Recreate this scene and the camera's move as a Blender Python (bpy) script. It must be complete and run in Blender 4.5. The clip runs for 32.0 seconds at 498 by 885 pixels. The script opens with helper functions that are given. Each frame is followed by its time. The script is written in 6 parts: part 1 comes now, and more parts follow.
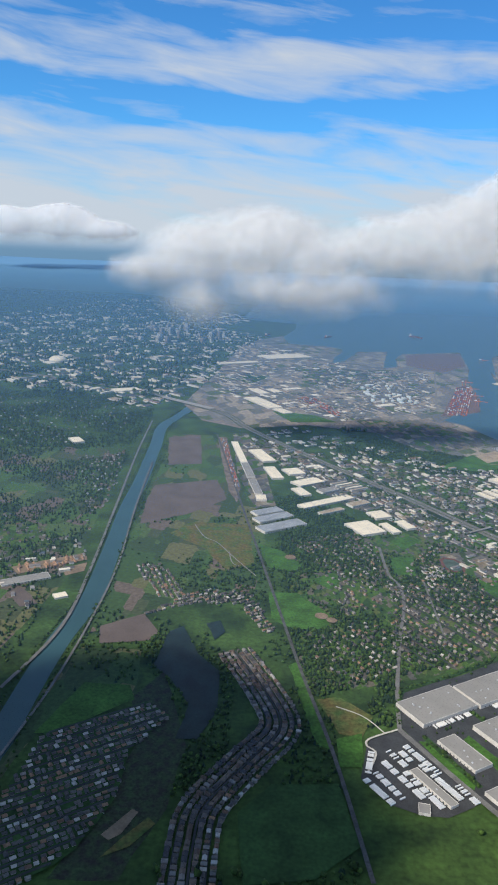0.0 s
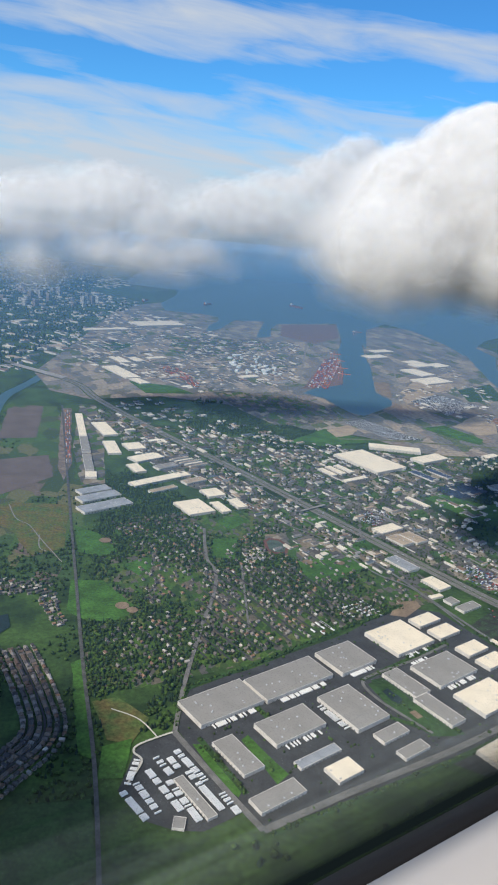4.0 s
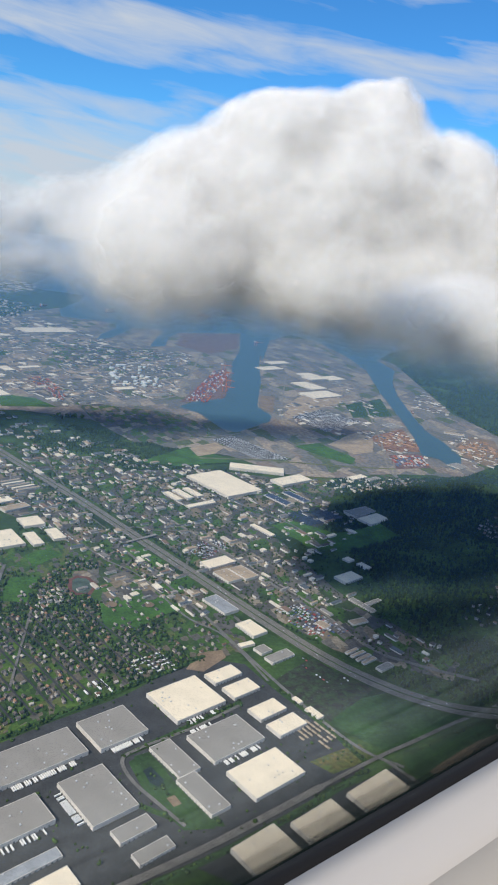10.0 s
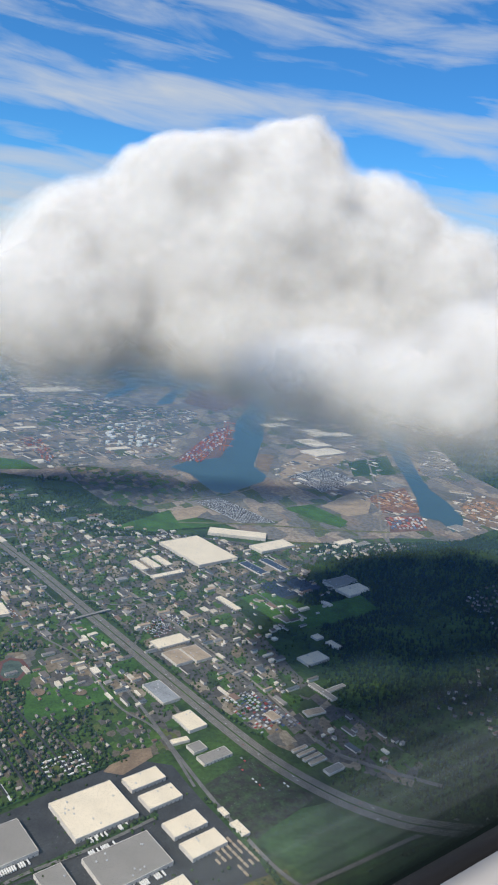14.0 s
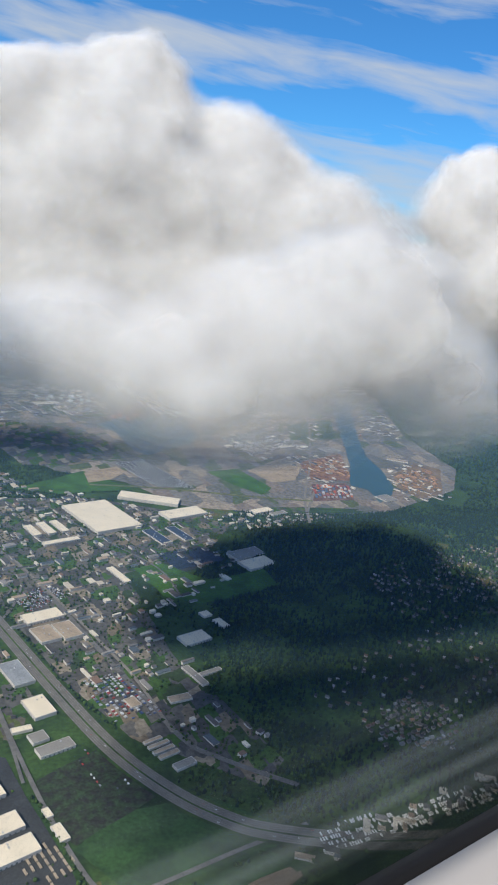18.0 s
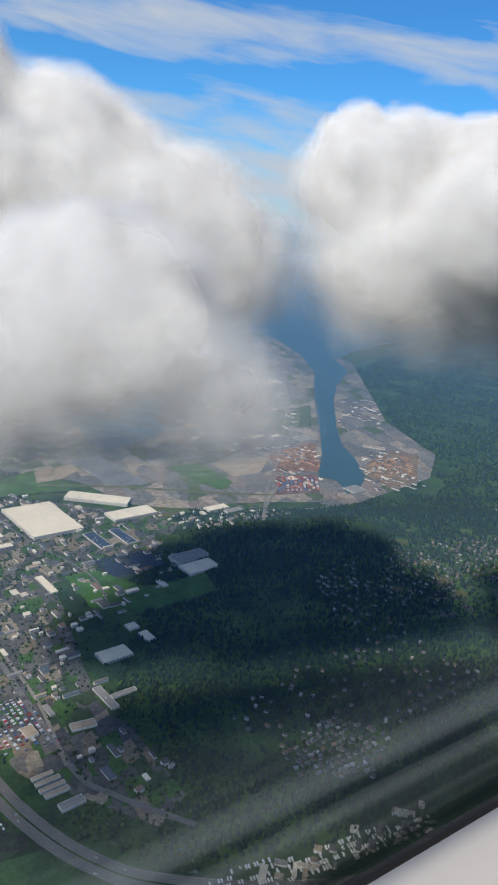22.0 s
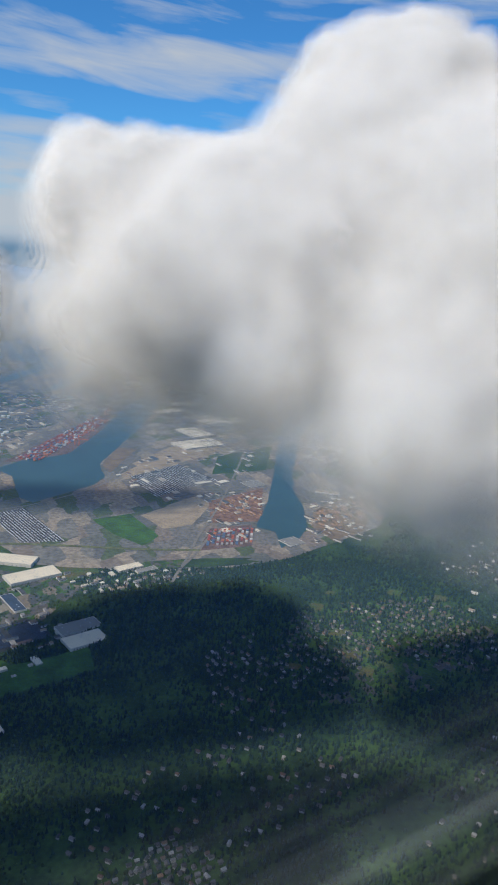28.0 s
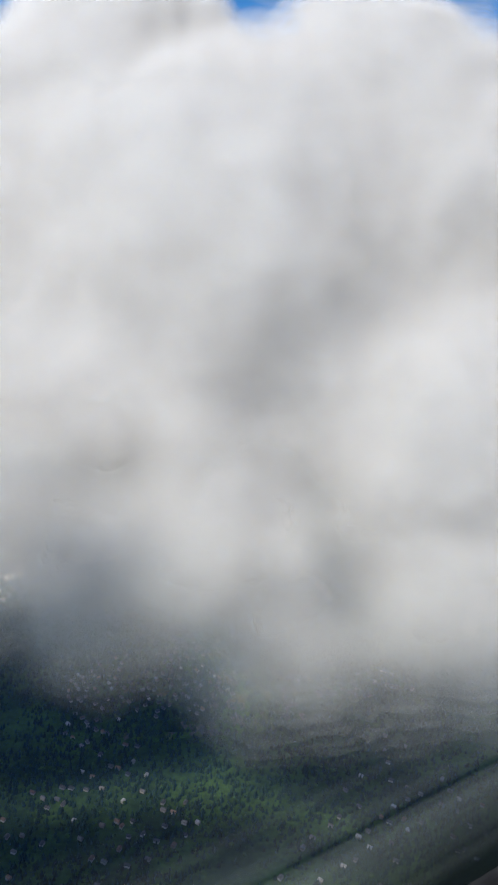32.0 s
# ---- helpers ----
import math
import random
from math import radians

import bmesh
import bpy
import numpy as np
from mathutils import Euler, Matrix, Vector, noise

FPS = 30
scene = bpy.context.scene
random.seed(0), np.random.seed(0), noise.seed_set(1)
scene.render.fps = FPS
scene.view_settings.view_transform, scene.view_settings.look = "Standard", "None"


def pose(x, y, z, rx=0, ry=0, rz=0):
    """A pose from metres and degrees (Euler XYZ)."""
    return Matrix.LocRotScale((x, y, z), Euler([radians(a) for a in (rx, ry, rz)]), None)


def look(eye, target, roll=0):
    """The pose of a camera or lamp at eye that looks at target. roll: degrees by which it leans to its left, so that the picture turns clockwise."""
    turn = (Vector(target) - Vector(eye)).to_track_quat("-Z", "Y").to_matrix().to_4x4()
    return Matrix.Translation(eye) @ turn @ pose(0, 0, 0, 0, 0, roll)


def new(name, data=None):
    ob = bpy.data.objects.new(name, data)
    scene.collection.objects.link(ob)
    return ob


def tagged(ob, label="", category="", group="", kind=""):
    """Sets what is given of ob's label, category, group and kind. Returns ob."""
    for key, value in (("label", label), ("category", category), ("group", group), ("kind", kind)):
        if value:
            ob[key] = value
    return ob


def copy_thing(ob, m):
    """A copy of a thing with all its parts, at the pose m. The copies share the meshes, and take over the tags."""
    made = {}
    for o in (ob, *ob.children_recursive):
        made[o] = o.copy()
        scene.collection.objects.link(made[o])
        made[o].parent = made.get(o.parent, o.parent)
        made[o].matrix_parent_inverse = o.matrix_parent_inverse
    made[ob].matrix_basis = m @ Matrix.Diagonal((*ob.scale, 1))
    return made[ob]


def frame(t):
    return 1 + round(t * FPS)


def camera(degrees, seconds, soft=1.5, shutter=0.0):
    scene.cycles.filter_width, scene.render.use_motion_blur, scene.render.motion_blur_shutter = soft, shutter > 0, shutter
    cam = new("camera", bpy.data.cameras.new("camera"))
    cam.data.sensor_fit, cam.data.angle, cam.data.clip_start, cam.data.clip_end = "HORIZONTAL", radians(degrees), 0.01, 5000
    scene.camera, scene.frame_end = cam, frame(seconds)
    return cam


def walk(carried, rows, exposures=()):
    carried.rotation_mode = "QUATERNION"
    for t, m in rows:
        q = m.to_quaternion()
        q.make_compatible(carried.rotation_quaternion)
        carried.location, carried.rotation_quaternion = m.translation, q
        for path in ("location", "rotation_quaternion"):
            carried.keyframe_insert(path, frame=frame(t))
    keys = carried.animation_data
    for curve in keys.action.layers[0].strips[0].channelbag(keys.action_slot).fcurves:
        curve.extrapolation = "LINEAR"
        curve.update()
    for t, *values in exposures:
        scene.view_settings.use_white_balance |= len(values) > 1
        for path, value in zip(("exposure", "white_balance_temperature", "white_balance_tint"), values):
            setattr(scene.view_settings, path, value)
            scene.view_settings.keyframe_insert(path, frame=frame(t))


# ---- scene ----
# A landscape seen from an aircraft, built at a quarter of its true size (1 m here is 4 m there).
cam = camera(36.55, 32.0, soft=2.0)


def flight(t):
    """The aircraft's level, nearly straight path over the valley."""
    return (17.909 * t + 0.011586 * t * t - 0.0000276 * t ** 3,
            8.901 * t - 0.0245 * t * t - 0.0000197 * t ** 3,
            262.09 + 0.2966 * t + 0.03174 * t * t)


TURNS = [
    (0, 75.44, -2.53, -0.00), (0.5, 75.06, -2.80, -0.69), (1, 74.84, -3.15, -1.58),
    (1.5, 74.48, -3.33, -2.58), (2, 74.07, -3.48, -3.36), (2.5, 73.90, -3.78, -4.06),
    (3, 73.92, -4.15, -4.95), (3.5, 73.81, -4.54, -6.13), (5.5, 72.23, -5.65, -9.16),
    (6, 72.74, -5.83, -9.69), (6.5, 73.38, -5.78, -10.08), (7, 73.85, -5.73, -10.46),
    (7.5, 74.11, -5.75, -10.86), (8, 74.21, -5.70, -11.53), (8.5, 74.43, -6.05, -12.01),
    (9, 74.55, -6.33, -11.95), (9.5, 74.46, -6.47, -11.90), (10, 74.42, -6.44, -11.61),
    (10.5, 74.14, -6.99, -11.68), (11, 73.38, -7.95, -12.44), (11.5, 72.51, -8.42, -12.76),
    (12, 72.30, -7.82, -12.69), (12.5, 72.93, -6.61, -11.67), (13, 74.27, -5.72, -10.48),
    (13.5, 76.46, -5.26, -9.33), (14, 78.27, -5.20, -8.97), (14.5, 79.17, -5.21, -9.15),
    (16.5, 76.23, -7.19, -10.18), (17, 75.60, -7.33, -10.19), (17.5, 75.26, -7.32, -10.18),
    (18, 75.01, -7.36, -10.15), (18.5, 74.88, -7.24, -10.15), (19, 74.72, -7.09, -9.99),
    (19.5, 74.48, -6.96, -9.99), (20, 74.10, -6.88, -9.88), (20.5, 73.53, -6.65, -9.60),
    (21, 73.32, -5.93, -9.10), (21.5, 73.36, -5.51, -9.34), (22, 73.63, -5.30, -9.30),
    (22.5, 73.76, -5.22, -8.93), (23, 73.42, -5.64, -8.87), (23.5, 73.34, -5.90, -8.75),
    (24, 73.59, -5.79, -8.59), (24.5, 73.75, -5.66, -8.55), (25, 73.86, -5.46, -8.44),
    (25.5, 73.79, -5.30, -8.33), (27.5, 74.83, -4.27, -7.97), (28, 75.83, -3.93, -7.82),
    (28.5, 76.25, -4.04, -8.03), (29, 76.15, -4.28, -8.17), (29.5, 75.61, -4.72, -8.32),
    (30, 75.24, -4.84, -8.81), (30.5, 75.32, -4.77, -9.07), (31, 75.36, -5.15, -9.47),
    (31.5, 75.22, -5.14, -9.36), (32, 75.09, -5.13, -9.24),
]
walk(cam, [(t, pose(*flight(t), rx, ry, rz)) for t, rx, ry, rz in TURNS],
     [(0, 0.0), (6, -0.03), (13, -0.06), (19, -0.14), (24, -0.16), (28, -0.27), (32, -0.25)])
# ---- sky and sun ----
SUN_TURN, SUN_HEIGHT = 128.0, 45.0   # degrees to the left of straight ahead, and above the ground
sky = bpy.data.worlds.new("sky")
scene.world = sky
sky.use_nodes = True
wt = sky.node_tree
wt.nodes.clear()


def wnode(kind, **values):
    n = wt.nodes.new(kind)
    for key, value in values.items():
        if key in n.inputs:
            n.inputs[key].default_value = value
    return n


def wlink(a, b):
    wt.links.new(a, b)


def wmath(op, a, b=0.0):
    n = wt.nodes.new("ShaderNodeMath")
    n.operation = op
    for i, v in enumerate((a, b)):
        if isinstance(v, (int, float)):
            n.inputs[i].default_value = v
        else:
            wlink(v, n.inputs[i])
    return n.outputs[0]


def wramp(fac, stops):
    n = wt.nodes.new("ShaderNodeValToRGB")
    while len(n.color_ramp.elements) < len(stops):
        n.color_ramp.elements.new(0.5)
    for e, (at, c) in zip(n.color_ramp.elements, stops):
        e.position, e.color = at, (*c, 1) if isinstance(c, tuple) else (c, c, c, 1)
    wlink(fac, n.inputs[0])
    return n.outputs[0]


def wmix(fac, a, b):
    n = wt.nodes.new("ShaderNodeMix")
    n.data_type = "RGBA"
    for slot, v in ((0, fac), (6, a), (7, b)):
        if isinstance(v, (int, float)):
            n.inputs[slot].default_value = v
        elif isinstance(v, tuple):
            n.inputs[slot].default_value = (*v, 1)
        else:
            wlink(v, n.inputs[slot])
    return n.outputs[2]


coords = wt.nodes.new("ShaderNodeTexCoord").outputs["Generated"]
split = wt.nodes.new("ShaderNodeSeparateXYZ")
wlink(coords, split.inputs[0])
up = split.outputs[2]
nishita = wt.nodes.new("ShaderNodeTexSky")
nishita.sky_type = "NISHITA"
nishita.sun_disc = False
nishita.sun_elevation, nishita.sun_rotation = radians(SUN_HEIGHT), radians(-SUN_TURN)
nishita.altitude, nishita.air_density, nishita.dust_density, nishita.ozone_density = 1000, 1.0, 0.6, 2.0
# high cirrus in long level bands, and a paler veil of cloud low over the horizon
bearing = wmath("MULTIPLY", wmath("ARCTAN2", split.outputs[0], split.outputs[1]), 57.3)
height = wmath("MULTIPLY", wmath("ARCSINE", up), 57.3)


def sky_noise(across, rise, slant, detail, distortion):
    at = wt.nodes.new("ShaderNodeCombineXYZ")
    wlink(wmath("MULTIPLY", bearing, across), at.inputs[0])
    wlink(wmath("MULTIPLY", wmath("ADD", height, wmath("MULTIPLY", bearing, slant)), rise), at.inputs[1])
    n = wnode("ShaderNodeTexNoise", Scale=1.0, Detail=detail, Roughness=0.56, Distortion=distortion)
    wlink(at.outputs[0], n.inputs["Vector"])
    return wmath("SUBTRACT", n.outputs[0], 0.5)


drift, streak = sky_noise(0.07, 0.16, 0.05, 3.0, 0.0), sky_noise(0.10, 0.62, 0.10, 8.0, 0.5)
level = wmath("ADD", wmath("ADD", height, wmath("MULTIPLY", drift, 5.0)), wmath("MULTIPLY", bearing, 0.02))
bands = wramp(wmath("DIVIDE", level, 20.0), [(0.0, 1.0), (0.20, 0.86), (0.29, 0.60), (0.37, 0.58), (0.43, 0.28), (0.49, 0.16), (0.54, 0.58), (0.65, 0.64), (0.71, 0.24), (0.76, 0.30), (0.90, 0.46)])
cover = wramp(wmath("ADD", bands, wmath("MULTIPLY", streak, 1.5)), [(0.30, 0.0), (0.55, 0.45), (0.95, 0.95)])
scaled = wt.nodes.new("ShaderNodeVectorMath")
scaled.operation = "MULTIPLY"
wlink(nishita.outputs[0], scaled.inputs[0])
scaled.inputs[1].default_value = (0.037, 0.099, 0.152)
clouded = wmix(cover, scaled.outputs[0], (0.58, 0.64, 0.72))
below = wramp(wmath("ADD", up, 0.5), [(0.40, (0.10, 0.20, 0.32)), (0.485, (0.16, 0.30, 0.46)), (0.505, (0.45, 0.56, 0.70))])
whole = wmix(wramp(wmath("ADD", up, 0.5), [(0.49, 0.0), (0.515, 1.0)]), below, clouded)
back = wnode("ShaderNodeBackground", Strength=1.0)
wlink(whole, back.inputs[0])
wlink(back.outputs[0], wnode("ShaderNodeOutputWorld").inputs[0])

lamp = bpy.data.lights.new("sun", "SUN")
lamp.energy, lamp.angle, lamp.color = 4.8, radians(2.5), (1.0, 0.90, 0.74)
sun = new("sun", lamp)
sun_way = Vector((-math.sin(radians(SUN_TURN)) * math.cos(radians(SUN_HEIGHT)),
                  math.cos(radians(SUN_TURN)) * math.cos(radians(SUN_HEIGHT)), math.sin(radians(SUN_HEIGHT))))
sun.matrix_world = look(sun_way * 900, (0, 0, 0))
# ---- materials ----
def material(name, colour, rough=0.9, vary=0.25, size=6.0, fine=60.0, metal=0.0, bump=0.0, island=0.0, second=None, specular=0.3):
    """A surface with stains at two scales; island: how much each loose piece differs; second: the colour of its large patches."""
    m = bpy.data.materials.new(name)
    m.use_nodes = True
    t = m.node_tree
    b = t.nodes["Principled BSDF"]
    b.inputs["Roughness"].default_value, b.inputs["Metallic"].default_value = rough, metal
    b.inputs["Specular IOR Level"].default_value = specular
    place = t.nodes.new("ShaderNodeTexCoord").outputs["Object"]
    big, small = t.nodes.new("ShaderNodeTexNoise"), t.nodes.new("ShaderNodeTexNoise")
    for n, s in ((big, 1.0 / size), (small, fine / 60.0)):
        n.inputs["Scale"].default_value, n.inputs["Detail"].default_value = s, 4.0
        t.links.new(place, n.inputs["Vector"])
    ramp = t.nodes.new("ShaderNodeValToRGB")
    lo = tuple(c * (1 - vary) for c in colour)
    hi = second or tuple(min(1.0, c * (1 + vary)) for c in colour)
    ramp.color_ramp.elements[0].position, ramp.color_ramp.elements[1].position = 0.35, 0.65
    ramp.color_ramp.elements[0].color, ramp.color_ramp.elements[1].color = (*lo, 1), (*hi, 1)
    t.links.new(big.outputs[0], ramp.inputs[0])
    value = t.nodes.new("ShaderNodeHueSaturation")
    t.links.new(ramp.outputs[0], value.inputs["Color"])
    span = t.nodes.new("ShaderNodeMapRange")
    span.inputs["From Min"].default_value, span.inputs["From Max"].default_value = 0.3, 0.7
    span.inputs["To Min"].default_value, span.inputs["To Max"].default_value = 1 - vary, 1 + vary
    t.links.new(small.outputs[0], span.inputs["Value"])
    out = span.outputs[0]
    if island:
        geo = t.nodes.new("ShaderNodeNewGeometry")
        isl = t.nodes.new("ShaderNodeMapRange")
        isl.inputs["To Min"].default_value, isl.inputs["To Max"].default_value = 1 - island, 1 + island
        t.links.new(geo.outputs["Random Per Island"], isl.inputs["Value"])
        mul = t.nodes.new("ShaderNodeMath")
        mul.operation = "MULTIPLY"
        t.links.new(out, mul.inputs[0])
        t.links.new(isl.outputs[0], mul.inputs[1])
        out = mul.outputs[0]
    t.links.new(out, value.inputs["Value"])
    t.links.new(value.outputs[0], b.inputs["Base Color"])
    if bump:
        bn = t.nodes.new("ShaderNodeBump")
        bn.inputs["Strength"].default_value, bn.inputs["Distance"].default_value = bump, 0.3
        t.links.new(small.outputs[0], bn.inputs["Height"])
        t.links.new(bn.outputs[0], b.inputs["Normal"])
    return m


def island_palette(m, colours):
    """Gives each loose piece of a mesh one colour of a palette, with the stains left on it."""
    t = m.node_tree
    geo = t.nodes.new("ShaderNodeNewGeometry")
    ramp = t.nodes.new("ShaderNodeValToRGB")
    ramp.color_ramp.interpolation = "CONSTANT"
    while len(ramp.color_ramp.elements) < len(colours):
        ramp.color_ramp.elements.new(0.5)
    for i, (e, c) in enumerate(zip(ramp.color_ramp.elements, colours)):
        e.position, e.color = i / len(colours), (*c, 1)
    t.links.new(geo.outputs["Random Per Island"], ramp.inputs[0])
    value = next(n for n in t.nodes if n.type == "HUE_SAT")
    t.links.new(ramp.outputs[0], value.inputs["Color"])
    return m


def plots(m, palette, size, turn=-60.0):
    """Splits a ground into many small straight-sided plots, each of one colour of the palette, with the stains left on them."""
    t = m.node_tree
    place = next(n for n in t.nodes if n.type == "TEX_COORD").outputs["Object"]
    turned, cells, pick, ramp = (t.nodes.new("ShaderNode" + k) for k in ("Mapping", "TexVoronoi", "SeparateColor", "ValToRGB"))
    turned.inputs["Rotation"].default_value = (0, 0, radians(-turn))
    turned.inputs["Scale"].default_value = (1.0, 0.6, 0.0)
    cells.distance = "CHEBYCHEV"
    cells.inputs["Scale"].default_value, cells.inputs["Randomness"].default_value = 1.0 / size, 0.8
    ramp.color_ramp.interpolation = "CONSTANT"
    while len(ramp.color_ramp.elements) < len(palette):
        ramp.color_ramp.elements.new(0.5)
    for i, (e, c) in enumerate(zip(ramp.color_ramp.elements, palette)):
        e.position, e.color = i / len(palette), (*c, 1)
    value = next(n for n in t.nodes if n.type == "HUE_SAT")
    t.links.new(place, turned.inputs["Vector"])
    t.links.new(turned.outputs[0], cells.inputs["Vector"])
    t.links.new(cells.outputs["Color"], pick.inputs[0])
    t.links.new(pick.outputs[0], ramp.inputs[0])
    t.links.new(ramp.outputs[0], value.inputs["Color"])
    return m


GRASS = material("meadow_grass", (0.022, 0.052, 0.012), vary=0.35, size=30, fine=20, second=(0.048, 0.095, 0.018))
EARTH = material("bare_earth", (0.20, 0.145, 0.095), vary=0.2, size=14, fine=40)
PLOUGHED = material("ploughed_soil", (0.115, 0.088, 0.075), vary=0.12, size=20, fine=60)
TARMAC = material("asphalt", (0.043, 0.045, 0.047), vary=0.2, size=10, fine=60)
CONCRETE = material("concrete", (0.30, 0.285, 0.26), vary=0.15, size=9, fine=60)
WHITE_ROOF = material("white_roof_membrane", (0.74, 0.655, 0.505), vary=0.05, size=12, fine=40)
GREY_ROOF = material("grey_roof_membrane", (0.245, 0.235, 0.215), vary=0.055, size=14, fine=40)
BLUE_GREY_ROOF = material("steel_roof", (0.26, 0.28, 0.30), vary=0.12, size=8, fine=40)
WALL = material("painted_concrete_wall", (0.55, 0.52, 0.47), vary=0.1, size=6)
TAN_ROOF = material("tan_gravel_roof", (0.36, 0.29, 0.21), vary=0.12, size=10, fine=40)
DARK_ROOF = material("dark_panel_roof", (0.035, 0.05, 0.085), rough=0.5, vary=0.2, size=5, fine=60)
LAWN = material("bright_grass", (0.042, 0.108, 0.014), vary=0.3, size=16, fine=30)
GRASS2 = material("rough_dark_grass", (0.028, 0.068, 0.016), vary=0.3, size=18, fine=30)
STUBBLE = material("dry_grass", (0.20, 0.15, 0.045), vary=0.4, size=11, fine=30, second=(0.055, 0.10, 0.022))
SCRUB = material("dark_scrub", (0.045, 0.04, 0.032), vary=0.4, size=5, fine=40, second=(0.036, 0.06, 0.022))
SAND = material("sandy_ground", (0.33, 0.26, 0.18), vary=0.18, size=18, fine=30)
PORT = plots(material("port_hardstanding", (0.15, 0.135, 0.115), vary=0.35, size=26, fine=14, second=(0.21, 0.19, 0.165)),
             [(0.195, 0.182, 0.159), (0.13, 0.127, 0.12), (0.26, 0.221, 0.169), (0.0845, 0.111, 0.052), (0.169, 0.156, 0.14), (0.299, 0.247, 0.189), (0.13, 0.13, 0.111), (0.208, 0.169, 0.137), (0.156, 0.15, 0.137)], 21)
RUST = material("bark_strewn_yard", (0.21, 0.115, 0.075), vary=0.35, size=8, fine=30)
RUST2 = material("red_brown_yard", (0.16, 0.10, 0.085), vary=0.3, size=10, fine=30)
TRACK = material("running_track_surface", (0.13, 0.055, 0.045), vary=0.2, size=10)
SIDING = material("siding_gravel", (0.155, 0.12, 0.095), vary=0.3, size=9, fine=30)
PALE_ROAD = material("pale_concrete_road", (0.21, 0.19, 0.16), vary=0.12, size=8)
COURT = material("worn_sports_surface", (0.06, 0.088, 0.07), vary=0.25, size=6)
RAIL = material("rail_ballast", (0.075, 0.075, 0.07), vary=0.25, size=5)
ROAD = material("worn_asphalt", (0.14, 0.135, 0.125), vary=0.18, size=8, fine=60)
BANK = material("grass_bank", (0.13, 0.14, 0.06), vary=0.3, size=10, fine=30)
PATH = material("pale_concrete_path", (0.50, 0.47, 0.40), vary=0.1, size=5)
LOTS = plots(material("paved_lots", (0.15, 0.145, 0.135), vary=0.3, size=12, fine=20, second=(0.23, 0.21, 0.185)),
             [(0.0696, 0.0684, 0.066), (0.12, 0.112, 0.096), (0.0408, 0.09, 0.0168), (0.084, 0.0816, 0.0756), (0.18, 0.144, 0.0984), (0.0504, 0.106, 0.0192), (0.096, 0.0912, 0.084), (0.24, 0.204, 0.15), (0.036, 0.06, 0.0216), (0.078, 0.072, 0.0636)], 8)
POND = material("marsh_pond_water", (0.014, 0.026, 0.025), rough=0.4, vary=0.3, size=14, specular=0.15)
WATER = material("harbour_water", (0.034, 0.092, 0.10), rough=0.25, vary=0.08, size=60, fine=3, specular=0.35)
STEEL = material("roof_unit_steel", (0.45, 0.46, 0.47), rough=0.5, vary=0.1, size=2)
DOCK = material("dock_door_paint", (0.10, 0.11, 0.12), rough=0.7, vary=0.2, size=2)
TRAILER = material("white_trailer_paint", (0.74, 0.74, 0.72), rough=0.5, vary=0.06, size=3)
RUBBER = material("black_rubber", (0.006, 0.006, 0.007), rough=0.8, vary=0.2, size=1)
HOUSE_WALL = material("house_siding", (0.26, 0.235, 0.20), vary=0.15, size=3, island=0.5)
HOUSE_ROOF = island_palette(material("house_roof_shingle", (0.15, 0.13, 0.12), vary=0.18, size=2, fine=80),
                            [(0.075, 0.07, 0.068), (0.12, 0.105, 0.095), (0.24, 0.145, 0.09), (0.06, 0.056, 0.055), (0.22, 0.20, 0.18), (0.15, 0.092, 0.065), (0.13, 0.12, 0.11), (0.085, 0.078, 0.075), (0.40, 0.37, 0.33), (0.10, 0.095, 0.09)])
SHED_ROOF = island_palette(material("shed_roof_sheet", (0.5, 0.5, 0.5), vary=0.1, size=3, fine=60),
                           [(0.72, 0.66, 0.54), (0.26, 0.245, 0.23), (0.50, 0.44, 0.35), (0.12, 0.11, 0.105), (0.19, 0.18, 0.17), (0.20, 0.13, 0.095), (0.09, 0.11, 0.13), (0.36, 0.28, 0.20), (0.075, 0.07, 0.068), (0.62, 0.56, 0.45), (0.10, 0.095, 0.09), (0.16, 0.14, 0.12)])
CAR_PAINT = island_palette(material("car_paint", (0.5, 0.5, 0.5), rough=0.35, vary=0.05),
                           [(0.75, 0.75, 0.75), (0.06, 0.06, 0.07), (0.45, 0.46, 0.48), (0.35, 0.05, 0.04), (0.7, 0.7, 0.68), (0.08, 0.12, 0.25), (0.25, 0.25, 0.26)])
BOX_PAINT = island_palette(material("container_paint", (0.5, 0.5, 0.5), rough=0.6, vary=0.12, size=3),
                           [(0.33, 0.07, 0.05), (0.42, 0.10, 0.06), (0.27, 0.08, 0.08), (0.50, 0.16, 0.06), (0.36, 0.33, 0.31), (0.10, 0.15, 0.24), (0.55, 0.53, 0.5)])
LOG = material("stacked_logs", (0.28, 0.17, 0.105), vary=0.35, size=2, fine=80, island=0.3)
CRANE_PAINT = material("crane_orange_paint", (0.50, 0.14, 0.05), rough=0.5, vary=0.1)
SHIP_RED = material("ship_hull_paint", (0.17, 0.06, 0.05), rough=0.5, vary=0.12, size=6)
SHIP_WHITE = material("ship_white_paint", (0.7, 0.7, 0.68), rough=0.5, vary=0.08, size=4)
TANK_PAINT = material("storage_tank_paint", (0.55, 0.62, 0.60), rough=0.5, vary=0.1, size=3)
LEAF = material("broadleaf_foliage", (0.022, 0.050, 0.011), vary=0.35, size=2.0, fine=160, island=0.5, second=(0.046, 0.086, 0.014))
NEEDLE = material("conifer_foliage", (0.013, 0.031, 0.016), vary=0.35, size=2.0, fine=160, island=0.4)
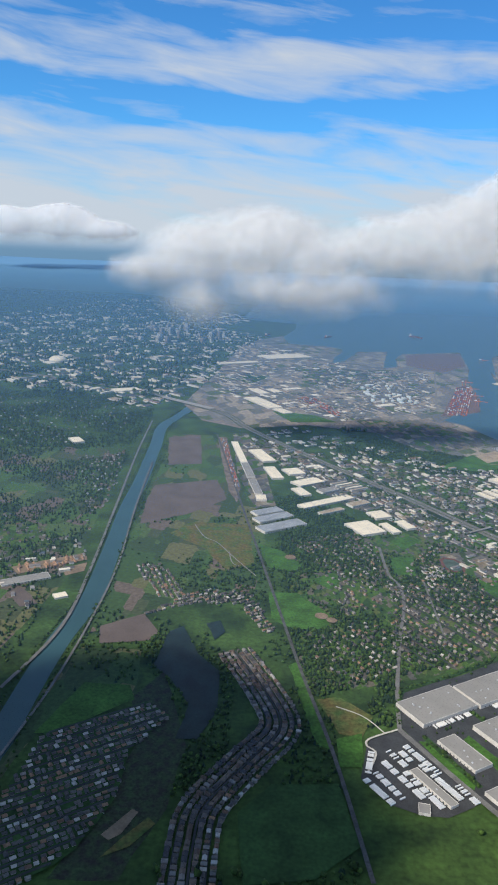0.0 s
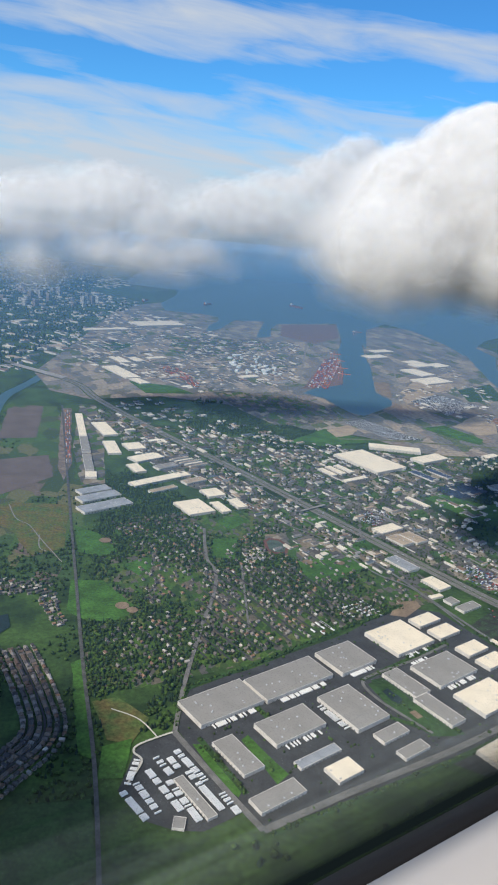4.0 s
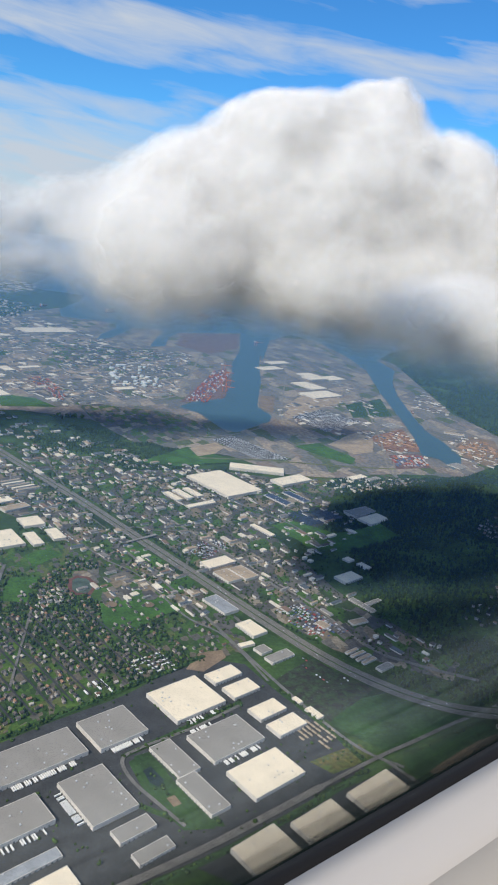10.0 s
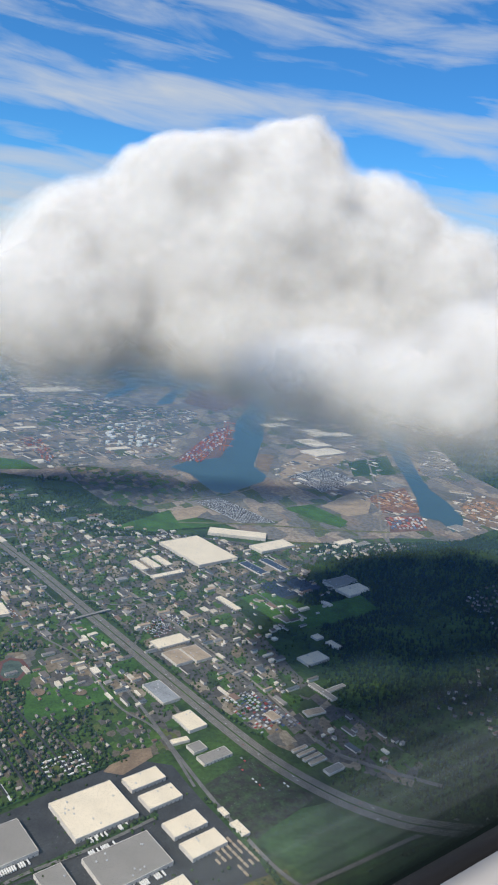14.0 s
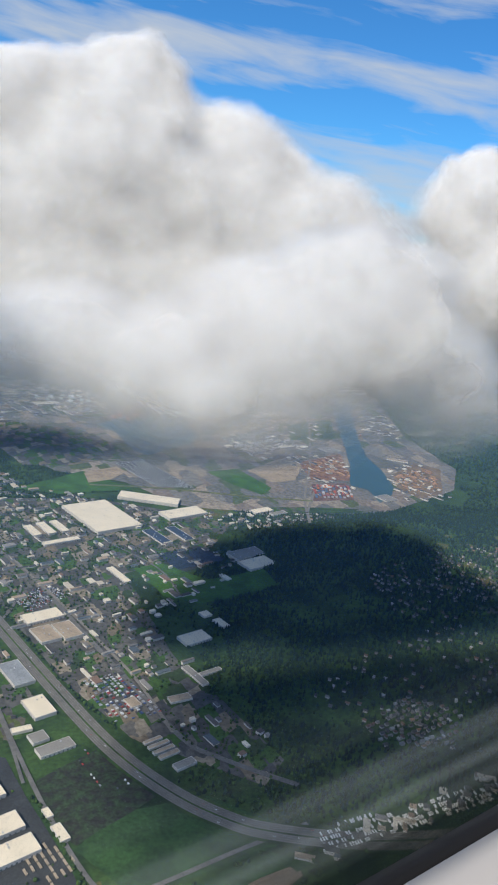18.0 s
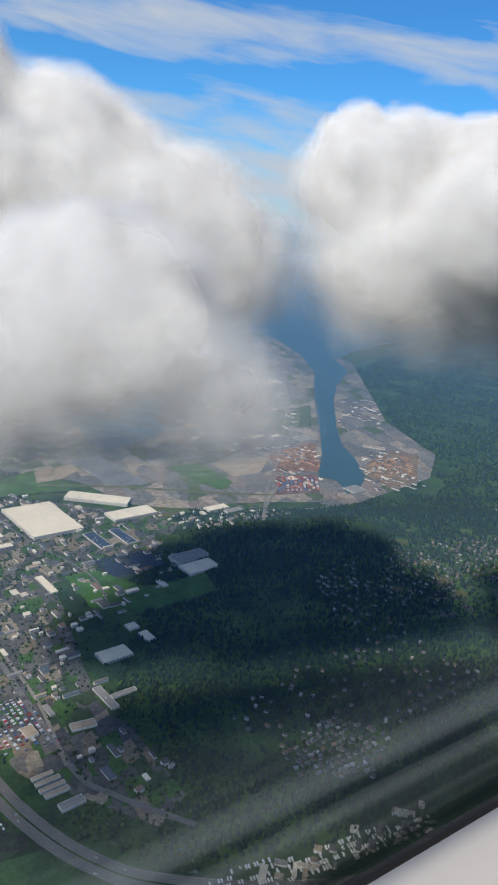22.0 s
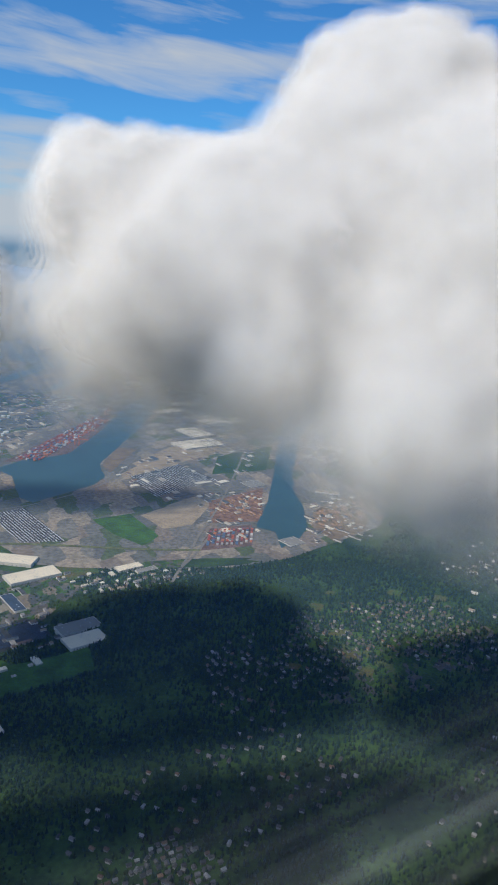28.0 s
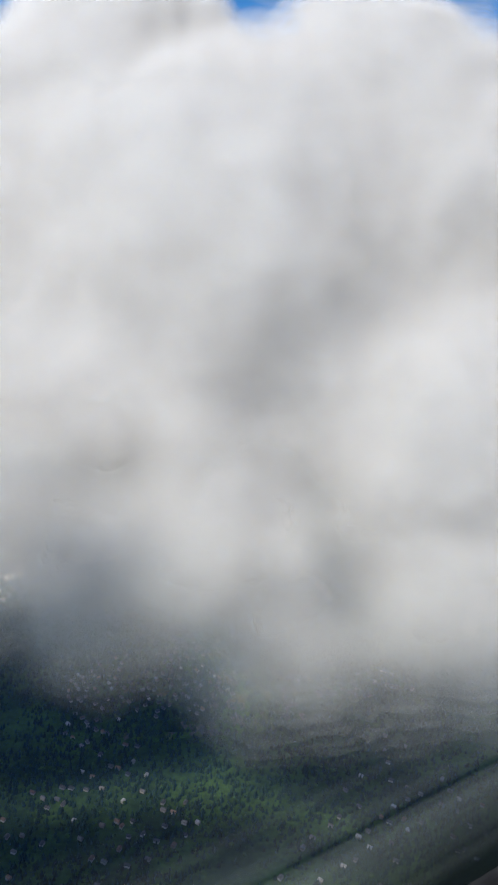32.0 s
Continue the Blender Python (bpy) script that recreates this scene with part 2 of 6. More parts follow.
TRIM = material("white_cabin_plastic", (0.46, 0.43, 0.40), rough=0.55, vary=0.03, size=3)
PANEL = material("grey_cabin_plastic", (0.36, 0.33, 0.29), rough=0.6, vary=0.04, size=3)
GARDEN = plots(material("gardens_and_drives", (0.05, 0.08, 0.03), vary=0.3, size=10, fine=30),
               [(0.04, 0.09, 0.014), (0.026, 0.058, 0.013), (0.062, 0.118, 0.018), (0.085, 0.08, 0.07), (0.04, 0.07, 0.018), (0.11, 0.095, 0.07), (0.05, 0.10, 0.016), (0.085, 0.105, 0.03), (0.03, 0.065, 0.014)], 4.2)
FIELDS = plots(material("farmland", (0.05, 0.08, 0.03), vary=0.3, size=12, fine=20),
               [(0.038, 0.075, 0.02), (0.05, 0.10, 0.022), (0.03, 0.055, 0.018), (0.12, 0.092, 0.07), (0.065, 0.105, 0.03), (0.04, 0.08, 0.022), (0.11, 0.11, 0.045), (0.035, 0.062, 0.02), (0.055, 0.07, 0.03)], 19, 78)
MARKING = material("road_paint", (0.27, 0.265, 0.25), vary=0.1)
# ---- ground ----
def ease(v):
    v = np.clip(v, 0, 1)
    return v * v * (3 - 2 * v)


def land(x, y):
    """The land's height: a flat valley floor, a wooded hill on its east side and rising ground far off."""
    x, y = np.asarray(x, float), np.asarray(y, float)
    hill = 24 * ease((x - 430) / 200) * ease((935 - y) / 125)
    far = 26 * ease((y - 1800) / 900) * ease((60 - x) / 500)
    rim = 60 * ease((y - 3600) / 1200)
    return hill + far + rim


ys = np.concatenate([np.arange(-500, 1300, 20), np.arange(1300, 4960, 90)])
xs = np.concatenate([np.arange(-4500, -900, 150), np.arange(-900, 1500, 20), np.arange(1500, 4600, 150)])
gx, gy = np.meshgrid(xs, ys)
gz = land(gx, gy)
idx = np.arange(gx.size).reshape(gx.shape)
me = bpy.data.meshes.new("ground")
me.from_pydata(np.stack([gx, gy, gz], -1).reshape(-1, 3).tolist(), [],
               np.stack([idx[:-1, :-1], idx[:-1, 1:], idx[1:, 1:], idx[1:, :-1]], -1).reshape(-1, 4).tolist())
me.shade_smooth()
tagged(new("ground", me), "green valley floor with meadow, woods and a low hill", "ground", kind="structure").data.materials.append(GRASS)


def smooth_line(points, steps=8):
    """A Catmull-Rom line through a few points."""
    p = np.array([points[0], *points, points[-1]], float)
    out = []
    for i in range(1, len(p) - 2):
        for k in range(steps):
            t = k / steps
            out.append(0.5 * (2 * p[i] + (p[i + 1] - p[i - 1]) * t + (2 * p[i - 1] - 5 * p[i] + 4 * p[i + 1] - p[i + 2]) * t * t
                              + (3 * p[i] - p[i - 1] - 3 * p[i + 1] + p[i + 2]) * t ** 3))
    out.append(p[-2])
    return np.array(out)


def ribbon(name, points, width, lift, mat, label, category, steps=8, parent=None):
    line = smooth_line(points, steps)
    way = np.gradient(line, axis=0)
    way /= np.linalg.norm(way, axis=1)[:, None]
    side = np.stack([-way[:, 1], way[:, 0]], -1) * width / 2
    a, b = line + side, line - side
    n = len(line)
    verts = [(x, y, float(land(x, y)) + lift) for x, y in np.concatenate([a, b])]
    me = bpy.data.meshes.new(name)
    me.from_pydata(verts, [], [(i + n, i + n + 1, i + 1, i) for i in range(n - 1)])
    me.materials.append(mat)
    ob = new(name, me)
    if parent:
        ob.parent = parent
        return ob
    return tagged(ob, label, category, kind="structure")


WATER = material("river_water", (0.030, 0.075, 0.080), rough=0.3, vary=0.1, size=40, specular=0.25)
RIVER = [(-125, 250), (-122, 372), (-117, 454), (-108, 521), (-109, 621), (-112, 724), (-111, 820), (-113, 971), (-115, 1085), (-90, 1196), (-45, 1457), (10, 1624), (112, 2265)]
ribbon("river", RIVER, 16, 0.12, WATER, "broad straight green-grey river", "river")
HIGHWAY = [(-491, 1509), (-206, 1359), (-95, 1255), (-26, 1180), (12, 1088), (92, 945), (178, 805), (226, 722), (273, 640), (315, 566), (348, 512), (376, 479), (403, 458), (433, 446), (520, 430), (700, 420)]
ribbon("verge", HIGHWAY, 15, 0.95, GRASS, "mown green motorway verge", "verge")
CARRIAGEWAY = material("motorway_concrete", (0.145, 0.135, 0.118), vary=0.12, size=6, fine=60)
for side in (-1, 1):
    bend = smooth_line(HIGHWAY, 4)
    aside = np.gradient(bend, axis=0)
    aside = np.stack([-aside[:, 1], aside[:, 0]], -1) / np.linalg.norm(aside, axis=1)[:, None]
    ribbon("highway", (bend + aside * side * 3.1).tolist(), 5.2, 0.98, CARRIAGEWAY, "wide pale grey motorway carriageway of several lanes", "road", steps=2)
    for lane in (1.1, 2.4, 3.7, 5.1):
        ribbon("lane_line", (bend + aside * side * lane).tolist(), 0.12, 1.01, MARKING, "thin pale painted lane line", "road marking", steps=2)
# ---- plan of what is covered: 0 open ground, 1 built or paved, 2 water ----
PLAN_X, PLAN_Y = -700, 180
plan = np.zeros((1700, 1800), np.uint8)


def inside(poly, x, y):
    hit = np.zeros(np.shape(x), bool)
    px, py = poly[-1]
    for qx, qy in poly:
        cross = ((qy > y) != (py > y)) & (x < (px - qx) * (y - qy) / (py - qy + 1e-9) + qx)
        hit ^= cross
        px, py = qx, qy
    return hit


def cover(poly, value):
    p = np.array(poly)
    x0, y0 = np.maximum(np.floor(p.min(0)).astype(int) - (PLAN_X, PLAN_Y), 0)
    x1, y1 = np.minimum(np.ceil(p.max(0)).astype(int) - (PLAN_X, PLAN_Y) + 1, (1800, 1700))
    if x1 <= x0 or y1 <= y0:
        return
    gx, gy = np.meshgrid(np.arange(x0, x1) + PLAN_X + 0.5, np.arange(y0, y1) + PLAN_Y + 0.5)
    plan[y0:y1, x0:x1][inside(poly, gx, gy)] = value


def covered(x, y):
    i, j = np.asarray(x - PLAN_X).astype(int), np.asarray(y - PLAN_Y).astype(int)
    ok = (i >= 0) & (j >= 0) & (i < 1800) & (j < 1700)
    return np.where(ok, plan[np.clip(j, 0, 1699), np.clip(i, 0, 1799)], 0)


AREA_WORDS = {
    "LOTS": ("paved_ground", "grey paved lots between sheds and shops"),
    "TARMAC": ("yard", "dark asphalt yard between large sheds"), "LAWN": ("meadow", "bright green mown meadow"),
    "STUBBLE": ("dry_field", "dry yellow-green grass field"), "SCRUB": ("scrubland", "dark scrubby plots beside the motorway"),
    "EARTH": ("bare_plot", "bare brown earth plot"), "PLOUGHED": ("field", "flat ploughed brown farm field"),
    "GRASS2": ("rough_meadow", "dark green rough meadow"), "POND": ("pond", "dark shallow marsh pond"),
    "TRACK": ("running_track", "red school running track"), "PORT": ("port_ground", "grey-brown harbour hardstanding"),
    "SAND": ("sandy_plot", "pale sandy cleared harbour plot"), "RUST": ("log_yard", "bark-strewn red-brown timber yard"),
    "RUST2": ("storage_yard", "red-brown storage yard in the harbour"), "RAIL": ("rail_land", "dark railway ground beside the harbour"), "FIELDS": ("farmland", "patchwork of green fields and brown plots by the river"), "GARDEN": ("gardens", "green gardens and driveways between houses"), "COURT": ("sports_court", "worn grey-green sports field inside a running track"), "WATER": ("harbour_water", "calm blue-green harbour water"),
}
area_lift = [0.10]


def area(name, points, mat, kind_word):
    """A flat patch of ground with a slightly uneven edge."""
    area_lift[0] += 0.007
    rng = np.random.default_rng(len(points) + int(abs(points[0][0])))
    edge = []
    for (ax, ay), (bx, by) in zip(points, points[1:] + points[:1]):
        n = max(1, int(math.hypot(bx - ax, by - ay) / 12))
        for k in range(n):
            w = 0.5 if n > 1 and k else 0.0
            edge.append((ax + (bx - ax) * k / n + rng.normal() * w, ay + (by - ay) * k / n + rng.normal() * w))
    bm = bmesh.new()
    loop = [bm.verts.new((x, y, float(land(x, y)) + area_lift[0])) for x, y in edge]
    rim = [bm.edges.new((loop[i - 1], loop[i])) for i in range(len(loop))]
    bmesh.ops.triangle_fill(bm, edges=rim, use_beauty=True)
    for f in bm.faces:
        if f.normal.z < 0:
            f.normal_flip()
    me = bpy.data.meshes.new(kind_word)
    bm.to_mesh(me)
    bm.free()
    me.materials.append(mat)
    word, label = AREA_WORDS[name]
    cover(points, {"WATER": 2, "POND": 2, "GARDEN": 0, "FIELDS": 0}.get(name, 1 if name in ("TARMAC", "LOTS", "PORT", "RUST", "RUST2", "SAND", "RAIL", "PLOUGHED", "TRACK", "COURT", "EARTH") else 3))
    return tagged(new(word, me), label, word.replace("_", " "), kind="structure")


ROAD_WORDS = {"RAIL": ("railway", "straight double railway line on dark ballast"), "ROAD": ("road", "narrow grey asphalt road"),
              "BANK": ("embankment", "long grassy rail embankment"), "PATH": ("path", "pale concrete path")}


def road(name, points, width, mat):
    area_lift[0] += 0.007
    word, label = ROAD_WORDS[name]
    line = smooth_line(points, 5)
    for (ax, ay), (bx, by) in zip(line[:-1], line[1:]):
        n = np.array((-(by - ay), bx - ax)) / (math.hypot(bx - ax, by - ay) + 1e-6) * (width / 2 + 0.6)
        cover([(ax + n[0], ay + n[1]), (bx + n[0], by + n[1]), (bx - n[0], by - n[1]), (ax - n[0], ay - n[1])], 1)
    return ribbon(word, points, width, area_lift[0] + 0.1, mat, label, word)


# ---- fields, yards, water and roads ----
area("FIELDS", [(-420, 380), (-160, 395), (-132, 560), (-140, 800), (-150, 960), (-470, 900)], FIELDS, "farmland")
area("FIELDS", [(-98, 470), (-40, 520), (30, 545), (25, 700), (-5, 860), (-40, 1040), (-95, 1040)], FIELDS, "farmland")
area("FIELDS", [(-118, 300), (-104, 360), (-56, 400), (-60, 450), (-100, 450), (-112, 400)], FIELDS, "farmland")
area("SCRUB", [(-42, 425), (-22, 352), (-28, 305), (-44, 262), (-74, 262), (-60, 300), (-50, 350), (-58, 395)], SCRUB, "marsh")
area("GARDEN", [(45, 415), (77, 412), (140, 436), (258, 505), (300, 520), (300, 565), (255, 640), (225, 690), (150, 690), (48, 660), (45, 560)], GARDEN, "gardens")
area("GARDEN", [(590, 668), (600, 630), (690, 640), (800, 690), (770, 790), (680, 775), (640, 760)], GARDEN, "gardens")
area("GARDEN", [(470, 905), (560, 912), (580, 850), (520, 825), (470, 850)], GARDEN, "gardens")
area("GARDEN", [(-260, 560), (-190, 500), (-150, 640), (-230, 700)], GARDEN, "gardens")
area("STUBBLE", [(649, 766), (659, 761), (665, 771), (655, 775)], STUBBLE, "hill_garden")
area("STUBBLE", [(656, 724), (667, 719), (674, 729), (663, 734)], STUBBLE, "hill_garden")
area("STUBBLE", [(658, 691), (669, 686), (675, 697), (665, 701)], STUBBLE, "hill_garden")
area("STUBBLE", [(694, 751), (701, 747), (704, 756), (698, 759)], STUBBLE, "hill_garden")
area("STUBBLE", [(722, 792), (734, 787), (741, 796), (730, 800)], STUBBLE, "hill_garden")
area("STUBBLE", [(721, 742), (734, 739), (740, 745), (729, 748)], STUBBLE, "hill_garden")
area("STUBBLE", [(614, 679), (623, 675), (628, 682), (620, 685)], STUBBLE, "hill_garden")
area("STUBBLE", [(760, 781), (770, 777), (775, 786), (766, 790)], STUBBLE, "hill_garden")
area("STUBBLE", [(670, 792), (676, 789), (680, 795), (674, 798)], STUBBLE, "hill_garden")
area("STUBBLE", [(664, 669), (672, 664), (677, 675), (669, 679)], STUBBLE, "hill_garden")
area("LOTS", [(175, 830), (235, 735), (275, 660), (320, 575), (360, 520), (430, 480), (445, 500), (390, 610), (360, 730), (440, 790), (470, 850), (420, 880), (330, 905), (240, 890)], LOTS, "lots")
area("LOTS", [(15, 990), (70, 850), (115, 760), (180, 690), (215, 670), (228, 690), (170, 800), (95, 925), (20, 1050)], LOTS, "lots")
area("LOTS", [(385, 770), (432, 798), (452, 766), (408, 738)], TARMAC, "lots")
area("LOTS", [(235, 640), (262, 580), (290, 540), (310, 545), (270, 625), (250, 665)], LOTS, "lots")
area("LOTS", [(100, 960), (185, 835), (235, 890), (200, 930)], LOTS, "lots")
area("LOTS", [(-12, 1060), (-2, 860), (18, 740), (40, 750), (30, 900), (10, 1060)], LOTS, "lots")
area("TARMAC", [(69, 332), (76, 358), (79, 364), (96, 373), (105, 366), (127, 317), (121, 313), (108, 306), (95, 307), (82, 313)], TARMAC, "truck_yard")
area("TARMAC", [(98, 377), (107, 411), (142, 430), (218, 475), (235, 489), (269, 511), (294, 504), (308, 474), (331, 432), (340, 403), (267, 363), (199, 331), (137, 306), (127, 317)], TARMAC, "estate_yard")
area("TARMAC", [(239, 348), (331, 392), (359, 404), (370, 382), (334, 360), (268, 329)], TARMAC, "estate_yard")
area("LAWN", [(132, 367), (136, 371), (153, 341), (146, 334), (142, 344)], LAWN, "lawn")
area("LAWN", [(106, 364), (110, 364), (129, 332), (126, 326), (120, 333)], LAWN, "lawn")
area("LAWN", [(218, 420), (226, 423), (253, 368), (238, 368), (224, 390)], GRASS2, "lawn")
area("LAWN", [(215, 416), (221, 420), (246, 387), (258, 369), (237, 370), (220, 399)], GRASS2, "pond_lawn")
area("POND", [(222, 409), (226, 412), (232, 402), (230, 396), (225, 400)], POND, "pond")
area("EARTH", [(232, 389), (236, 391), (239, 385), (235, 383)], EARTH, "bare_plot")
area("LAWN", [(332, 441), (353, 463), (397, 474), (432, 454), (441, 443), (380, 421), (357, 416)], GRASS2, "meadow")
area("LAWN", [(364, 410), (424, 435), (444, 429), (390, 400), (365, 395)], GRASS2, "meadow")
area("STUBBLE", [(311, 410), (344, 423), (348, 412), (321, 400)], STUBBLE, "stubble")
area("EARTH", [(375.5, 398.5), (397, 411), (416, 421), (435, 428), (436, 421), (412, 405), (380.6, 386)], EARTH, "bare_plot")
area("SCRUB", [(311, 486), (348, 516), (373, 475), (333, 443), (319, 455)], SCRUB, "dark_plots")
area("EARTH", [(255, 499), (266, 518), (282, 521), (283, 512), (266, 496)], EARTH, "brown_plot")
area("LAWN", [(133, 587), (137, 623), (158, 626), (152, 585)], LAWN, "park")
area("LAWN", [(20, 644), (41, 629), (58, 594), (45, 584), (27, 592)], LAWN, "park")
area("LAWN", [(27, 544), (50, 544), (74, 506), (67, 489), (43, 486), (28, 499)], LAWN, "park")
area("LAWN", [(204, 575), (224, 601), (255, 592), (233, 553), (207, 548)], LAWN, "park")
area("LAWN", [(62, 570), (82, 585), (87, 571), (76, 553)], LAWN, "park")
area("LAWN", [(144, 664), (164, 678), (174, 666), (152, 641)], LAWN, "park")
area("LAWN", [(236, 606), (273, 630), (281, 619), (252, 592)], LAWN, "meadow")
area("LAWN", [(246, 606), (275, 632), (287, 623), (254, 594)], LAWN, "meadow")
area("LAWN", [(223, 680), (241, 702), (263, 660), (246, 641)], LAWN, "meadow")
area("LAWN", [(368, 741), (390, 754), (428, 725), (481, 743), (487, 710), (418, 682), (390, 692)], LAWN, "meadow")
area("STUBBLE", [(427, 926), (457, 922), (482, 881), (447, 856), (442, 895)], STUBBLE, "meadow")
area("PLOUGHED", [(-100, 1019), (-57, 1036), (-47, 894), (-87, 884)], PLOUGHED, "field")
area("PLOUGHED", [(-96, 758), (-93, 802), (-25, 832), (-12, 764), (-51, 712), (-93, 681)], PLOUGHED, "field")
area("PLOUGHED", [(-93, 479), (-65, 500), (-51, 474), (-57, 462), (-89, 456)], PLOUGHED, "field")
area("PLOUGHED", [(-171, 525), (-163, 534), (-145, 509), (-156, 503)], PLOUGHED, "field")
area("EARTH", [(-142, 572), (-124, 586), (-123, 569), (-136, 559)], EARTH, "field")
area("STUBBLE", [(-63, 660), (-44, 692), (11, 690), (16, 597), (-8, 583), (-26, 623)], STUBBLE, "stubble")
area("STUBBLE", [(52, 400), (66, 404), (84, 385), (74, 364), (62, 368)], STUBBLE, "meadow")
area("LAWN", [(60, 363), (75, 369), (71, 340), (59, 340)], LAWN, "meadow")
area("LAWN", [(37, 437), (45, 444), (57, 353), (48, 358)], LAWN, "meadow")
area("LAWN", [(-106, 358), (-89, 409), (-61, 408), (-56, 393), (-94, 359)], LAWN, "meadow")
area("GRASS2", [(6, 304), (23, 325), (57, 327), (63, 286), (40, 266), (9, 262)], GRASS2, "dark_meadow")
area("EARTH", [(-183, 571), (-130, 606), (-125, 592), (-174, 558)], EARTH, "log_yard")
area("POND", [(-50, 431), (-44, 475), (-35, 484), (-22, 447), (-7, 427), (-7, 385), (-17, 358), (-29, 358), (-24, 390), (-38, 418)], POND, "pond")
area("POND", [(-19, 489), (-9, 494), (-5, 478), (-12, 466)], POND, "pond")
area("EARTH", [(-56, 287), (-44, 304), (-41, 302), (-47, 288), (-52, 284)], EARTH, "marsh")
area("STUBBLE", [(-54, 274), (-36, 299), (-32, 295), (-42, 281)], STUBBLE, "marsh")
area("LOTS", [(182, 634), (214, 645), (254, 606), (243, 590), (203, 585), (185, 604)], LOTS, "school_yard")
area("TRACK", [(180, 622), (186, 628), (195, 626), (202, 613), (197, 597), (186, 596), (180, 604)], TRACK, "running_track")
area("COURT", [(183, 620), (187, 624.5), (193.5, 622.5), (199, 612.5), (195, 600), (187, 599.5), (183, 605)], COURT, "infield")
area("LAWN", [(203, 584), (253, 589), (263, 574), (232, 560), (205, 551)], LAWN, "school_field")
area("PORT", [(-60, 1560), (-1, 2138), (114, 2323), (279, 2163), (395, 2096), (633, 2195), (684, 2092), (826, 2101), (830, 1865), (910, 1865), (923, 1779), (827, 1286), (839, 1114), (789, 1014), (601, 869), (422, 900), (365, 963), (287, 987), (198, 1100), (100, 1130), (0, 1090), (-60, 1130), (-100, 1250)], PORT, "port_land")
area("LOTS", [(167, 1217), (230, 1184), (324, 1164), (359, 1098), (353, 1047), (298, 1008), (251, 999), (212, 1072)], LOTS, "rail_land")
area("LOTS", [(136, 1692), (343, 1734), (345, 1607), (226, 1499), (170, 1450), (118, 1516)], LOTS, "rail_land")
area("RUST2", [(430, 2011), (595, 2088), (544, 1839), (458, 1724), (394, 1812)], RUST2, "terminal")
area("GRASS2", [(-29, 1517), (13, 1587), (53, 1552), (16, 1476)], GRASS2, "green")
area("LAWN", [(50, 1223), (119, 1203), (152, 1157), (78, 1145)], LAWN, "green")
area("SAND", [(506, 1247), (567, 1351), (650, 1399), (632, 1314), (522, 1212)], SAND, "sand")
area("EARTH", [(483, 1327), (512, 1326), (478, 1201), (466, 1237)], EARTH, "sand")
area("LAWN", [(251, 920), (318, 993), (374, 940), (302, 910)], LAWN, "green")
area("SAND", [(492, 1197), (549, 1297), (571, 1254), (543, 1206), (497, 1171)], SAND, "sand")
area("SAND", [(518, 1038), (551, 1073), (585, 1037), (575, 1012), (542, 997)], SAND, "sand")
area("SAND", [(548, 1073), (587, 1112), (601, 1080), (585, 1037), (559, 1043)], SAND, "sand")
area("SAND", [(319, 986), (356, 1018), (367, 1001), (350, 969), (325, 953)], SAND, "sand")
area("LAWN", [(466, 1022), (506, 1043), (537, 976), (520, 949), (491, 979)], LAWN, "grass")
area("GRASS2", [(630, 1297), (724, 1368), (692, 1232), (614, 1204)], GRASS2, "grass")
area("TARMAC", [(354, 1031), (389, 1055), (443, 958), (400, 953)], TARMAC, "car_park")
area("TARMAC", [(504, 1185), (570, 1248), (618, 1178), (536, 1104)], TARMAC, "car_park")
area("RUST", [(599, 1091), (675, 1149), (654, 1025), (596, 1018)], RUST, "log_port")
area("RUST2", [(335, 1237), (436, 1519), (467, 1566), (452, 1417), (410, 1268), (373, 1239)], RUST2, "container_yard")
area("EARTH", [(723, 1064), (779, 1128), (812, 1109), (767, 1000), (724, 969), (709, 1012)], EARTH, "bark_yard")
area("RUST2", [(593, 1000), (642, 1014), (633, 952), (578, 938)], RUST2, "scrap_yard")
area("WATER", [(184, 2736), (167, 2545), (114, 2295), (126, 2138), (165, 2128), (225, 2119), (265, 2075), (264, 2011), (225, 1894), (214, 1800), (250, 1852), (307, 2035), (389, 2050), (349, 1867), (328, 1758), (365, 1782), (387, 1922), (421, 2016), (604, 2113), (540, 1797), (490, 1625), (450, 1413), (416, 1286), (357, 1245), (331, 1206), (357, 1172), (369, 1123), (379, 1089), (396, 1074), (453, 1138), (460, 1146), (472, 1180), (462, 1237), (479, 1310), (515, 1453), (550, 1631), (585, 1778), (574, 1699), (665, 2022), (764, 2176), (810, 2053), (820, 1836), (802, 1661), (825, 1743), (742, 1414), (696, 1196), (670, 1086), (647, 1016), (646, 1006), (664, 993), (663, 947), (685, 970), (704, 1009), (713, 1072), (714, 1142), (730, 1226), (773, 1402), (818, 1541), (884, 1690), (894, 1826), (980, 1962), (1170, 2172), (1457, 2539), (1500, 2600), (3296, 4615), (6447, 8233), (233, 5107), (49, 3588), (-12, 2822)], WATER, "bay")
area("EARTH", [(-33, 1031), (-20, 1033), (2, 800), (-1, 752), (-11, 793)], SIDING, "sidings")
road("RAIL", [(-34, 1047), (5, 739), (29, 554), (44, 438), (57, 349), (65, 265)], 2.2, RAIL)
road("ROAD", [(131, 645), (129, 587), (134, 564), (131, 530), (118, 479), (104, 416), (97, 373)], 2.6, ROAD)
road("ROAD", [(97, 373), (121, 329), (135, 305)], 3.4, ROAD)
road("ROAD", [(156, 574), (150, 479)], 1.6, ROAD)
road("ROAD", [(135, 305), (185, 329), (247, 357), (312, 391)], 4, ROAD)
road("ROAD", [(282, 460), (252, 441), (222, 426), (212, 417), (216, 402), (227, 386), (239, 370)], 2, ROAD)
